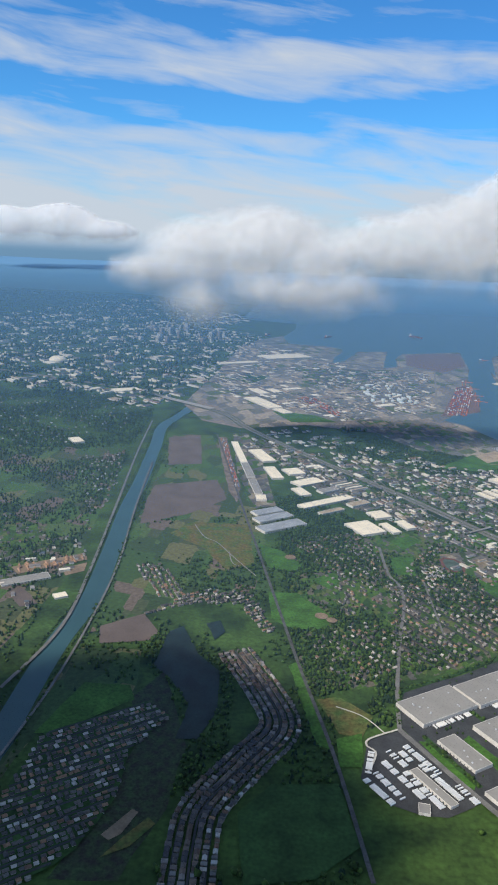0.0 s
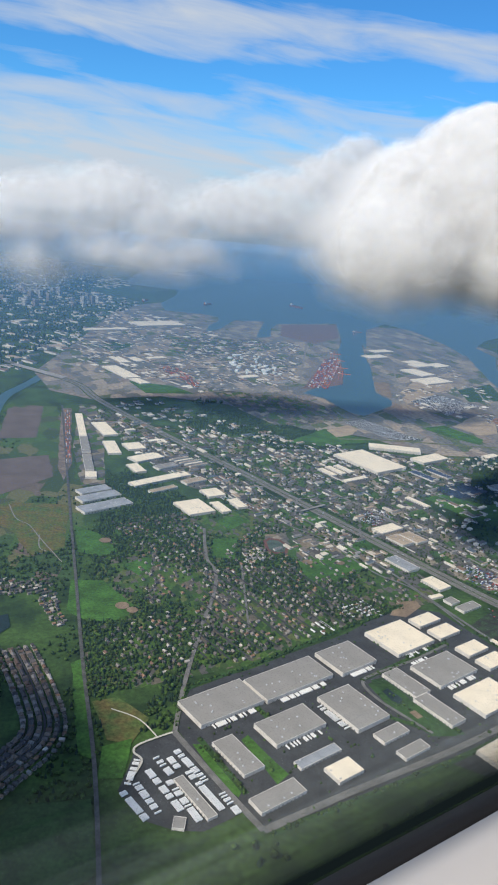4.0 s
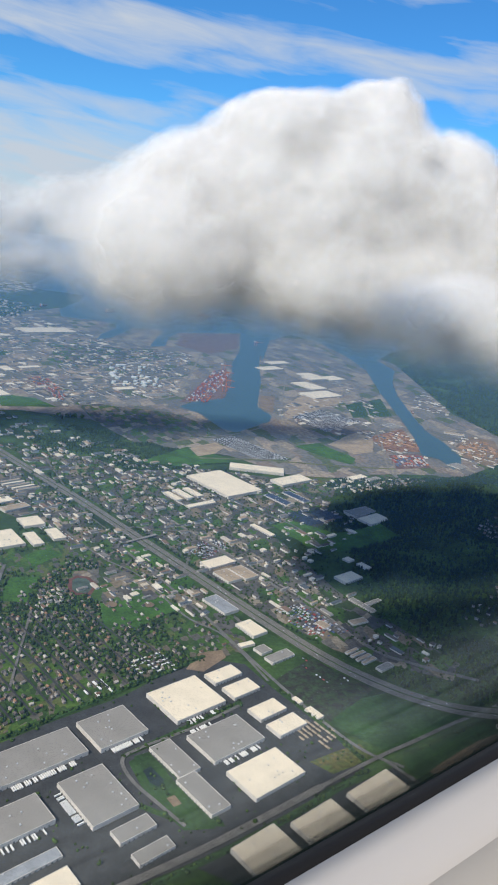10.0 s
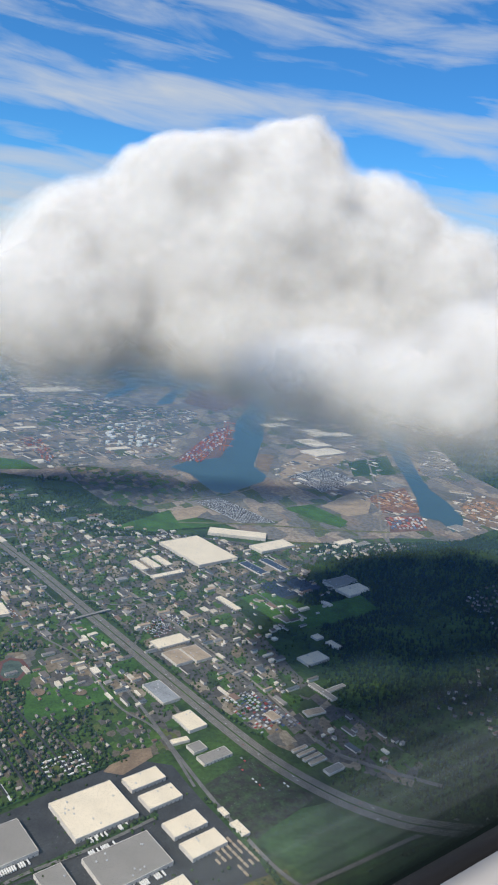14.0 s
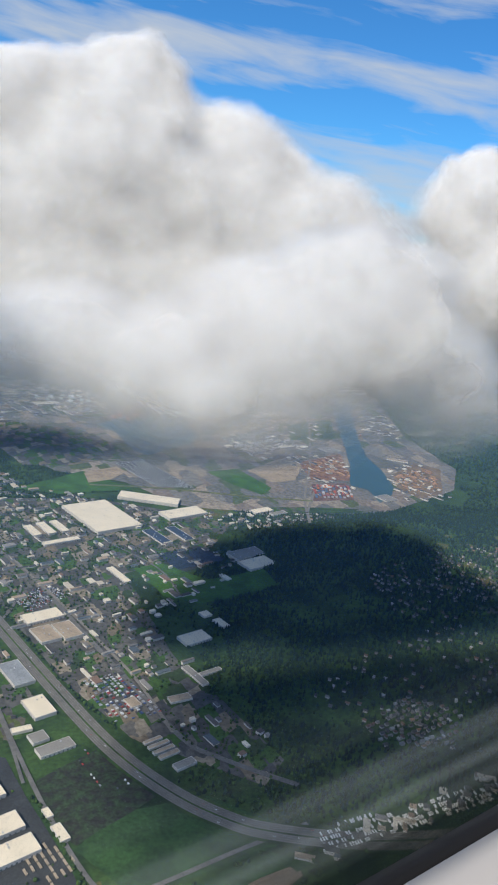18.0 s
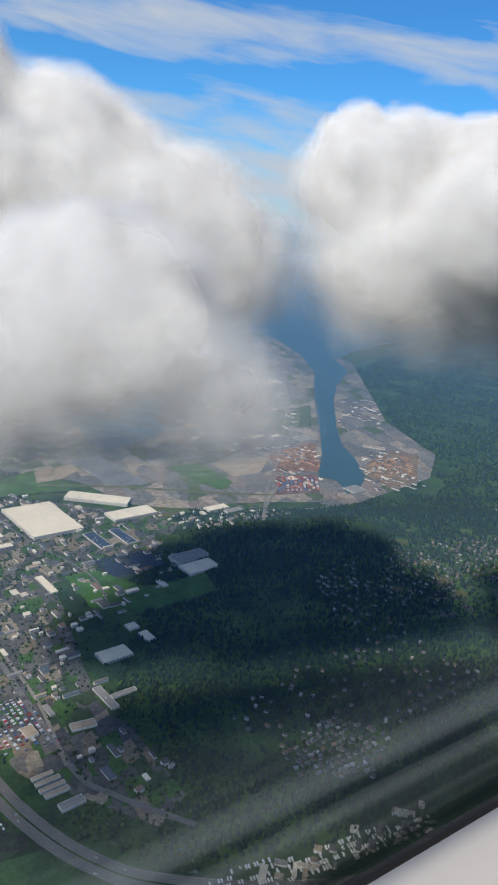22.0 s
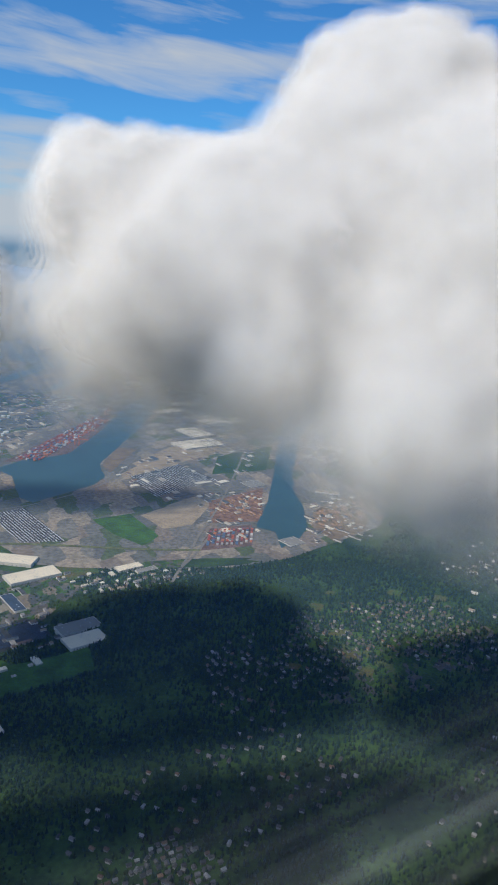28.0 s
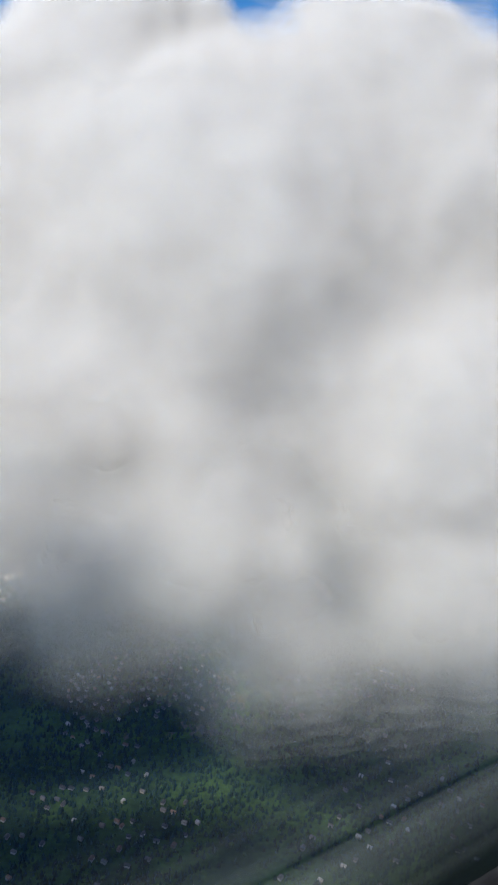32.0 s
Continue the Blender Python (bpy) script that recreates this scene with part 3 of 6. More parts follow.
road("ROAD", [(223, 680), (250, 623), (276, 567), (297, 514), (320, 460), (342, 419), (362, 402)], 2.4, ROAD)
road("ROAD", [(312, 391), (351, 411), (378, 423), (411, 438), (446, 452)], 2.4, ROAD)
road("ROAD", [(351, 411), (369, 384), (380, 366)], 2.2, ROAD)
road("ROAD", [(257, 762), (288, 716), (332, 629), (367, 561), (390, 517), (408, 502), (448, 479)], 3.6, ROAD)
road("ROAD", [(271, 746), (314, 672), (343, 619), (365, 576), (384, 524)], 2.2, PALE_ROAD)
road("ROAD", [(176, 712), (206, 660), (234, 628), (262, 566), (286, 538), (305, 484)], 1.8, ROAD)
road("ROAD", [(278, 888), (331, 811), (387, 745), (403, 696)], 1.8, ROAD)
road("ROAD", [(146, 926), (192, 759), (233, 690)], 1.6, ROAD)
road("ROAD", [(600, 1000), (561, 897), (545, 834)], 3, PALE_ROAD)
road("ROAD", [(715, 1506), (661, 1272), (612, 1082), (575, 963), (551, 861)], 2.8, PALE_ROAD)
road("ROAD", [(323, 1032), (388, 1061), (445, 1114), (473, 1154), (493, 1210), (579, 1514)], 2.8, PALE_ROAD)
road("ROAD", [(112, 1123), (181, 1175), (322, 1264), (356, 1362), (440, 1722)], 4, PALE_ROAD)
road("BANK", [(326, 946), (404, 949), (507, 940), (578, 938)], 5, BANK)
road("ROAD", [(219, 680), (231, 724), (255, 720), (279, 715), (279, 671), (271, 641)], 2, ROAD)
road("ROAD", [(245, 713), (273, 697), (268, 681), (257, 697)], 1.6, ROAD)
road("ROAD", [(-137, 399), (-119, 477), (-119, 583), (-124, 723), (-132, 939), (-135, 1118)], 2.4, ROAD)
road("ROAD", [(-118, 338), (-108, 401), (-101, 486), (-98, 585), (-104, 725), (-107, 890)], 1.6, ROAD)
road("PATH", [(-41, 685), (-30, 654), (-17, 640), (-4, 613), (17, 572)], 0.9, PALE_ROAD)
road("PATH", [(-6, 621), (-2, 595), (11, 587)], 0.9, PALE_ROAD)
road("PATH", [(63, 393), (78, 384), (88, 369)], 0.8, PATH)
road("PATH", [(96, 373), (79, 364), (76, 358), (80, 351), (73, 335)], 1.2, PATH)
# ---- buildings ----
def part(name, bm, mat, parent, label=""):
    me = bpy.data.meshes.new(name)
    bm.to_mesh(me)
    bm.free()
    me.materials.append(mat)
    ob = new(name, me)
    ob.parent = parent
    return tagged(ob, label)


def block(bm, x, y, z, w, d, h, bevel=0.0):
    """A box standing on z, its middle at x, y."""
    v = [bm.verts.new((x + sx * w / 2, y + sy * d / 2, z + sz * h)) for sz in (0, 1) for sx, sy in ((-1, -1), (1, -1), (1, 1), (-1, 1))]
    for f in ((3, 2, 1, 0), (4, 5, 6, 7), (0, 1, 5, 4), (1, 2, 6, 5), (2, 3, 7, 6), (3, 0, 4, 7)):
        bm.faces.new([v[i] for i in f])
    return bm


unit_mesh = {}


def shared(name, mat, w, d, h):
    """One mesh for all alike small boxes."""
    key = (name, mat.name, w, d, h)
    if key not in unit_mesh:
        bm = block(bmesh.new(), 0, 0, 0, w, d, h)
        me = bpy.data.meshes.new(name)
        bm.to_mesh(me)
        bm.free()
        me.materials.append(mat)
        unit_mesh[key] = me
    return unit_mesh[key]


def child(name, me, parent, x, y, z):
    ob = new(name, me)
    ob.parent = parent
    ob.location = (x, y, z)
    return ob


ROOF_WORDS = {WHITE_ROOF: "white", GREY_ROOF: "grey", BLUE_GREY_ROOF: "blue-grey", TAN_ROOF: "tan", DARK_ROOF: "dark blue"}
shed_rng = random.Random(4)


def warehouse(x, y, w, d, turn, h, roof):
    base = tagged(new("warehouse"), f"large flat-roofed warehouse with a {ROOF_WORDS[roof]} roof and loading docks" if w * d > 350
                  else f"low flat-roofed shed with a {ROOF_WORDS[roof]} roof on a paved yard", "warehouse", "warehouses in the valley")
    base.matrix_world = pose(x, y, float(land(x, y)) + 0.1, 0, 0, turn)
    m = base.matrix_world
    cover([tuple((m @ Vector((sx * (w / 2 + 1), sy * (d / 2 + 1), 0)))[:2]) for sx, sy in ((-1, -1), (1, -1), (1, 1), (-1, 1))], 1)
    part("wall", block(bmesh.new(), 0, 0, 0, w, d, h), WALL, base)
    part("roof", block(bmesh.new(), 0, 0, h + 0.01, w - 0.3, d - 0.3, 0.10), roof, base)
    for sx, sy, lw, ld in ((0, -1, w, 0.22), (0, 1, w, 0.22), (-1, 0, 0.22, d - 0.5), (1, 0, 0.22, d - 0.5)):
        part("parapet", block(bmesh.new(), sx * (w / 2 - 0.1), sy * (d / 2 - 0.1), h, lw, ld, 0.3), WALL, base)
    if w * d < 120:
        return base
    # rooftop units, skylights and dock doors
    n = min(10, int(w * d / 90))
    for k in range(n):
        ux, uy = shed_rng.uniform(-0.4, 0.4) * w, shed_rng.uniform(-0.4, 0.4) * d
        child("roof_unit", shared("roof_unit", STEEL, 0.9, 0.7, 0.45), base, ux, uy, h + 0.11)
    along = d > w
    long, deep = (d, w) if along else (w, d)
    count = min(14, int(long / 2.6))
    for k in range(count):
        p = (k + 0.5) / count * long * 0.9 - long * 0.45
        for side in (-1, 1):
            px, py = (side * (deep / 2 + 0.05), p) if along else (p, side * (deep / 2 + 0.05))
            child("dock_door", shared("dock_door", DOCK, 0.16 if along else 0.8, 0.8 if along else 0.16, 0.9), base, px, py, 0.2)
    return base


# the industrial park
warehouse(123.9, 396.9, 24.0, 43.0, -60.0, 2.6, GREY_ROOF)
warehouse(166.8, 419.7, 23.0, 51.3, -60.0, 2.6, GREY_ROOF)
warehouse(207.5, 441.9, 26.0, 29.5, -60.0, 2.6, GREY_ROOF)
warehouse(159.9, 376.8, 20.1, 35.0, -60.0, 2.6, GREY_ROOF)
warehouse(199.1, 391.6, 33.8, 24.9, -60.0, 2.6, GREY_ROOF)
warehouse(251.1, 466.4, 30.8, 35.5, -60.0, 2.6, WHITE_ROOF)
warehouse(277.4, 490.3, 11.3, 21.7, -60.0, 2.2, WHITE_ROOF)
warehouse(285.9, 475.3, 12.3, 20.6, -60.0, 2.2, WHITE_ROOF)
warehouse(297.4, 454.0, 11.9, 20.5, -60.0, 2.2, WHITE_ROOF)
warehouse(305.6, 439.6, 11.9, 21.3, -60.0, 2.2, WHITE_ROOF)
warehouse(268.5, 429.9, 24.6, 35.5, -60.0, 2.4, GREY_ROOF)
warehouse(284.7, 401.3, 23.2, 34.6, -60.0, 2.4, WHITE_ROOF)
warehouse(238.6, 415.2, 27.3, 13.2, -60.0, 2.2, GREY_ROOF)
warehouse(249.9, 389.3, 28.7, 12.0, -60.0, 2.2, GREY_ROOF)
warehouse(215.0, 369.4, 8.8, 19.7, -60.0, 2.0, GREY_ROOF)
warehouse(223.0, 356.2, 7.3, 19.1, -60.0, 1.8, GREY_ROOF)
warehouse(181.4, 341.7, 11.8, 16.9, -60.0, 2.0, WHITE_ROOF)
warehouse(144.8, 325.1, 10.5, 27.6, -60.0, 2.0, GREY_ROOF)
warehouse(128.6, 353.8, 28.3, 12.9, -60.0, 2.0, GREY_ROOF)
warehouse(170.3, 352.5, 6.2, 28.2, -60.0, 1.4, BLUE_GREY_ROOF)
warehouse(105.1, 325.9, 30.1, 5.4, -60.0, 1.4, GREY_ROOF)
warehouse(97.1, 310.4, 5.7, 7.0, -10.7, 1.2, GREY_ROOF)
warehouse(273.6, 351.3, 19.7, 26.5, -60.0, 2.6, WHITE_ROOF)
warehouse(305.4, 365.0, 18.7, 28.0, -60.0, 2.6, WHITE_ROOF)
warehouse(341.4, 381.9, 21.2, 31.3, -60.0, 2.6, WHITE_ROOF)
# the northern sheds
warehouse(30.1, 727.6, 31.9, 13.5, 33.0, 2, BLUE_GREY_ROOF)
warehouse(35.9, 710.8, 41.2, 14.5, 33.0, 2, BLUE_GREY_ROOF)
warehouse(43.0, 688.1, 50.0, 16.5, 33.0, 2, BLUE_GREY_ROOF)
warehouse(-1.4, 953.5, 101.2, 9.0, -82.0, 2, WHITE_ROOF)
warehouse(10.2, 871.9, 58.5, 9.3, -82.0, 2, GREY_ROOF)
warehouse(18.7, 808.7, 51.1, 9.1, -82.0, 2, GREY_ROOF)
warehouse(24.4, 770.3, 16.9, 11.4, -85.8, 2, WHITE_ROOF)
warehouse(28.3, 939.9, 56.0, 17.7, -70.6, 2, WHITE_ROOF)
warehouse(40.7, 865.4, 46.3, 14.3, -77.8, 2, WHITE_ROOF)
warehouse(65.4, 873.3, 24.1, 21.0, -68.1, 2, WHITE_ROOF)
warehouse(79.7, 834.0, 36.9, 18.9, 36.0, 2, WHITE_ROOF)
warehouse(69.5, 796.3, 26.0, 12.5, -66.2, 2, WHITE_ROOF)
warehouse(100.6, 806.7, 25.7, 11.5, 36.0, 2, GREY_ROOF)
warehouse(94.4, 765.7, 70.3, 12.9, 35.3, 2, WHITE_ROOF)
warehouse(128.5, 764.1, 26.0, 10.8, 36.0, 2, TAN_ROOF)
warehouse(96.7, 736.2, 31.2, 7.6, 36.5, 2, TAN_ROOF)
for k in range(5):
    warehouse(116 + k * 5.2, 836 - k * 5.0, 24.0, 3.4, 34.0, 1.6, WHITE_ROOF if k % 2 else TAN_ROOF)
warehouse(124.9, 690.8, 32.9, 27.2, -64.2, 2.2, WHITE_ROOF)
warehouse(145.1, 730.7, 19.8, 19.1, -66.0, 2, WHITE_ROOF)
warehouse(149.7, 693.4, 25.9, 9.5, -66.0, 2, WHITE_ROOF)
warehouse(166.9, 704.3, 22.4, 10.7, -66.0, 2, WHITE_ROOF)
warehouse(35.6, 1282.0, 93.9, 26.5, -62.7, 2.5, WHITE_ROOF)
warehouse(67.0, 1220.9, 37.1, 17.3, -58.0, 2, WHITE_ROOF)
warehouse(29.8, 1389.1, 53.8, 19.7, -63.0, 2, WHITE_ROOF)
warehouse(58.7, 1401.4, 35.0, 16.6, -61.0, 2, WHITE_ROOF)
warehouse(95.0, 1428.2, 15.4, 36.8, -60.0, 2, WHITE_ROOF)
warehouse(253.9, 1305.4, 37.8, 16.1, 32.0, 2.2, WHITE_ROOF)
# sheds and shops along the motorway
warehouse(340.1, 852.4, 72.4, 48.2, -60.0, 3, WHITE_ROOF)
warehouse(389.3, 910.0, 64.2, 19.4, -13.1, 3, WHITE_ROOF)
warehouse(422.3, 873.7, 20.9, 47.3, -60.0, 2.6, WHITE_ROOF)
warehouse(279.2, 808.8, 24.7, 7.3, -60.0, 1.8, WHITE_ROOF)
warehouse(290.7, 816.1, 27.4, 7.7, -60.0, 1.8, WHITE_ROOF)
warehouse(302.0, 822.5, 27.4, 7.1, -60.0, 1.8, WHITE_ROOF)
warehouse(305.8, 788.5, 6.9, 34.0, -60.0, 1.8, WHITE_ROOF)
warehouse(391.8, 810.4, 34.2, 11.4, -60.0, 1.4, DARK_ROOF)
warehouse(414.0, 820.7, 33.3, 10.3, -60.0, 1.4, DARK_ROOF)
warehouse(470.6, 774.2, 16.4, 33.7, -60.0, 2, GREY_ROOF)
warehouse(476.9, 753.0, 18.2, 31.2, -60.0, 2, WHITE_ROOF)
warehouse(407.7, 628.4, 13.4, 21.9, -60.0, 1.8, WHITE_ROOF)
warehouse(419.9, 664.3, 7.5, 7.9, -60.0, 1.4, WHITE_ROOF)
warehouse(430.1, 651.3, 12.6, 6.8, -60.0, 1.4, WHITE_ROOF)
warehouse(355.4, 726.0, 29.9, 5.9, -60.0, 1.4, WHITE_ROOF)
warehouse(300.4, 653.2, 13.6, 27.8, -60.0, 2, WHITE_ROOF)
warehouse(304.6, 628.5, 20.2, 14.6, -60.0, 2, TAN_ROOF)
warehouse(318.9, 634.6, 21.9, 13.8, -60.0, 2, TAN_ROOF)
warehouse(290.7, 580.6, 26.5, 13.5, -60.0, 2, BLUE_GREY_ROOF)
warehouse(307.2, 546.5, 19.5, 13.4, -60.0, 2, WHITE_ROOF)
warehouse(309.3, 519.2, 8.5, 9.6, -60.0, 1.6, GREY_ROOF)
warehouse(319.0, 510.8, 8.4, 20.4, -60.0, 1.6, GREY_ROOF)
warehouse(299.6, 526.3, 4.5, 11.4, -69.3, 1.4, WHITE_ROOF)
warehouse(318.4, 463.1, 6.6, 3.5, -60.0, 1.2, WHITE_ROOF)
warehouse(325.3, 450.3, 11.3, 5.0, -60.0, 1.4, WHITE_ROOF)
warehouse(388.2, 496.9, 5.3, 12.9, -60.0, 1.4, GREY_ROOF)
warehouse(372.0, 517.0, 2.6, 11.6, -60.0, 1.0, TAN_ROOF)
warehouse(375.1, 513.3, 2.8, 13.3, -60.0, 1.0, TAN_ROOF)
warehouse(377.7, 509.0, 2.9, 13.7, -60.0, 1.0, TAN_ROOF)
warehouse(380.3, 505.2, 3.3, 12.8, -60.0, 1.0, TAN_ROOF)
warehouse(403.1, 581.9, 24.0, 5.3, -60.0, 1.2, GREY_ROOF)
warehouse(413.9, 586.8, 3.8, 16.9, -60.0, 1.0, GREY_ROOF)
warehouse(361.7, 551.8, 9.7, 7.2, -60.0, 1.4, TAN_ROOF)
warehouse(390.9, 556.8, 6.6, 14.6, -70.3, 1.2, TAN_ROOF)
# harbour and far sheds
warehouse(606.4, 1361.9, 42.6, 72.9, -60.0, 2.5, WHITE_ROOF)
warehouse(605.2, 1436.3, 59.8, 38.5, -60.0, 2.5, WHITE_ROOF)
warehouse(637.8, 1520.0, 30.1, 38.2, -60.0, 2.2, WHITE_ROOF)
warehouse(683.3, 1533.8, 34.4, 44.0, -60.0, 2.2, WHITE_ROOF)
warehouse(507.4, 888.1, 10.4, 25.3, -60.0, 2, WHITE_ROOF)
warehouse(523.5, 878.5, 7.2, 20.2, -60.0, 1.6, GREY_ROOF)
warehouse(101.7, 1866.4, 61.9, 124.1, -60.0, 3, WHITE_ROOF)
warehouse(-13.6, 1731.4, 22.4, 105.4, -60.0, 2.5, WHITE_ROOF)
warehouse(-211.2, 1346.0, 25.2, 49.3, -60.0, 2.5, WHITE_ROOF)
warehouse(-165.1, 548.0, 11.1, 38.3, -60.0, 1.2, GREY_ROOF)
warehouse(-220.0, 978.8, 25.8, 14.7, -60.0, 2, WHITE_ROOF)
warehouse(-131.3, 522.5, 8.1, 9.9, -60.0, 1.2, WHITE_ROOF)
warehouse(-91.1, 1487.7, 23.6, 33.4, -60.0, 2, TAN_ROOF)
warehouse(303.5, 1273.0, 13.2, 47.0, -60.0, 2, GREY_ROOF)
warehouse(565.0, 1595.3, 29.9, 57.1, -60.0, 2, WHITE_ROOF)
warehouse(643.2, 1540.2, 60.0, 38.0, -60.0, 2, WHITE_ROOF)
warehouse(600.9, 1673.1, 27.2, 56.1, -60.0, 2, WHITE_ROOF)
warehouse(757.6, 1136.1, 10.7, 30.7, -110.4, 1.5, TAN_ROOF)
warehouse(677.3, 964.3, 19.6, 21.2, -60.0, 1.2, GREY_ROOF)
warehouse(609.9, 994.6, 11.0, 10.4, -60.0, 1.2, WHITE_ROOF)
warehouse(664.9, 1166.1, 24.3, 26.2, -60.0, 0.6, GREY_ROOF)
# ---- many small things ----
class Soup:
    """Collects many small pieces into one mesh."""
    def __init__(self):
        self.v, self.f, self.m, self.n = [], [], [], 0

    def add(self, verts, faces, mats):
        self.v.append(np.asarray(verts, float))
        self.f.extend([tuple(i + self.n for i in f) for f in faces])
        self.m.extend(mats)
        self.n += len(verts)

    def make(self, name, mats, label, category, smooth=False):
        me = bpy.data.meshes.new(name)
        me.from_pydata(np.concatenate(self.v).tolist(), [], self.f)
        for mt in mats:
            me.materials.append(mt)
        me.polygons.foreach_set("material_index", self.m)
        if smooth:
            me.shade_smooth()
        return tagged(new(name, me), label, category, kind="stuff")


BOX_FACES = ((4, 5, 6, 7), (0, 1, 5, 4), (1, 2, 6, 5), (2, 3, 7, 6), (3, 0, 4, 7))


def box_piece(x, y, w, d, h, turn, z=None):
    c, s = math.cos(radians(turn)), math.sin(radians(turn))
    z = float(land(x, y)) + 0.12 if z is None else z
    return [(x + c * a * w / 2 - s * b * d / 2, y + s * a * w / 2 + c * b * d / 2, z + k * h) for k in (0, 1) for a, b in ((-1, -1), (1, -1), (1, 1), (-1, 1))]


def gable_piece(x, y, w, d, h, rise, turn, z):
    """A closed gable roof over a w by d plan, the ridge along w."""
    c, s = math.cos(radians(turn)), math.sin(radians(turn))
    pts = [(-1, -1, 0), (1, -1, 0), (1, 1, 0), (-1, 1, 0), (-0.97, 0, 1), (0.97, 0, 1)]
    return [(x + c * a * w / 2 - s * b * d / 2, y + s * a * w / 2 + c * b * d / 2, z + h + k * rise) for a, b, k in pts]


GABLE_FACES = ((3, 2, 1, 0), (0, 1, 5, 4), (2, 3, 4, 5), (1, 2, 5), (3, 0, 4))
house_soup = Soup()
house_kinds = []
for hw, hd in ((2.7, 2.1), (2.95, 2.2), (2.4, 2.2), (2.8, 2.4)):
    wall = bpy.data.meshes.new("house")
    wall.from_pydata(box_piece(0, 0, hw, hd, 1.25, 0, 0.0), [], BOX_FACES)
    wall.materials.append(HOUSE_WALL)
    roof = bpy.data.meshes.new("roof")
    roof.from_pydata(gable_piece(0, 0, hw + 0.3, hd + 0.3, 1.25, 0.75, 0, 0.0), [], GABLE_FACES)
    roof.materials.append(HOUSE_ROOF)
    house_kinds.append((wall, roof))
house_rng = random.Random(11)
house_count = [0]
ROOF_COLOURS = material("single_house_roof", (0.15, 0.13, 0.12), vary=0.2, size=2, fine=80)
info = ROOF_COLOURS.node_tree.nodes.new("ShaderNodeObjectInfo")
pick = ROOF_COLOURS.node_tree.nodes.new("ShaderNodeValToRGB")
pick.color_ramp.interpolation = "CONSTANT"
for i, c in enumerate([(0.075, 0.068, 0.066), (0.115, 0.10, 0.092), (0.15, 0.115, 0.09), (0.06, 0.056, 0.06), (0.19, 0.175, 0.16), (0.10, 0.07, 0.055)]):
    e = pick.color_ramp.elements[i] if i < 2 else pick.color_ramp.elements.new(i / 6)
    e.position, e.color = i / 6, (*c, 1)
ROOF_COLOURS.node_tree.links.new(info.outputs["Random"], pick.inputs[0])
ROOF_COLOURS.node_tree.links.new(pick.outputs[0], next(n for n in ROOF_COLOURS.node_tree.nodes if n.type == "HUE_SAT").inputs["Color"])
for wall, roof in house_kinds:
    roof.materials[0] = ROOF_COLOURS


def house(x, y, turn, single=False):
    """A detached house; the nearest ones are things of their own."""
    z = float(land(x, y)) + 0.1
    cover([p[:2] for p in box_piece(x, y, 2.6, 2.2, 1, turn, 0)[:4]], 1)
    if single and house_count[0] < 290:
        house_count[0] += 1
        wall, roof = house_rng.choice(house_kinds)
        ob = tagged(new("house", wall), "small detached house with a dark shingle gable roof", "house", "detached houses")
        ob.matrix_world = pose(x, y, z, 0, 0, turn)
        r = new("roof", roof)
        r.parent = ob
        return
    w, d = house_rng.uniform(1.9, 2.8), house_rng.uniform(1.6, 2.1)
    house_soup.add(box_piece(x, y, w, d, 1.2, turn, z), BOX_FACES, [0] * 5)
    house_soup.add(gable_piece(x, y, w + 0.3, d + 0.3, 1.2, house_rng.uniform(0.5, 0.9), turn, z), GABLE_FACES, [1] * 5)


def street_rows(poly, turn, row_gap, house_gap, keep, single=False, wobble=0.5, lanes=False):
    """Rows of houses on a street grid inside a plot."""
    p = np.array(poly, float)
    c, s = math.cos(radians(turn)), math.sin(radians(turn))
    u = p @ (c, s)
    v = p @ (-s, c)
    row = 0
    b = v.min() + 1.5
    while b < v.max():
        a = u.min() + house_rng.uniform(0, house_gap)
        while a < u.max():
            x = a * c - b * s + house_rng.gauss(0, wobble)
            y = a * s + b * c + house_rng.gauss(0, wobble)
            if house_rng.random() < keep and inside(poly, np.array(x), np.array(y)) and covered(x, y) in (0, 3):
                house(x, y, turn + house_rng.choice((0, 0, 0, 90)) + house_rng.gauss(0, 4), single)
            a += house_gap * house_rng.uniform(0.92, 1.15)
        gap = row_gap[row % len(row_gap)]
        if lanes and gap == max(row_gap):
            m = b + gap / 2
            on = [(a * c - m * s, a * s + m * c) for a in np.arange(u.min(), u.max(), 3.0)]
            on = [q for q in on if inside(poly, np.array(q[0]), np.array(q[1]))]
            if len(on) > 3:
                road("ROAD", [on[0], on[len(on) // 2], on[-1]], 1.3, TARMAC)
        b += gap
        row += 1


def curved_rows(points, offsets, gap, single):
    line = smooth_line(points, 12)
    way = np.gradient(line, axis=0)
    way /= np.linalg.norm(way, axis=1)[:, None]
    step = np.r_[0, np.cumsum(np.linalg.norm(np.diff(line, axis=0), axis=1))]
    for off in offsets:
        a = house_rng.uniform(0, gap)
        while a < step[-1]:
            x, y = np.interp(a, step, line[:, 0]), np.interp(a, step, line[:, 1])
            wx, wy = np.interp(a, step, way[:, 0]), np.interp(a, step, way[:, 1])
            house(x - wy * off, y + wx * off, math.degrees(math.atan2(wy, wx)) + house_rng.choice((0, 90)), single)
            a += gap


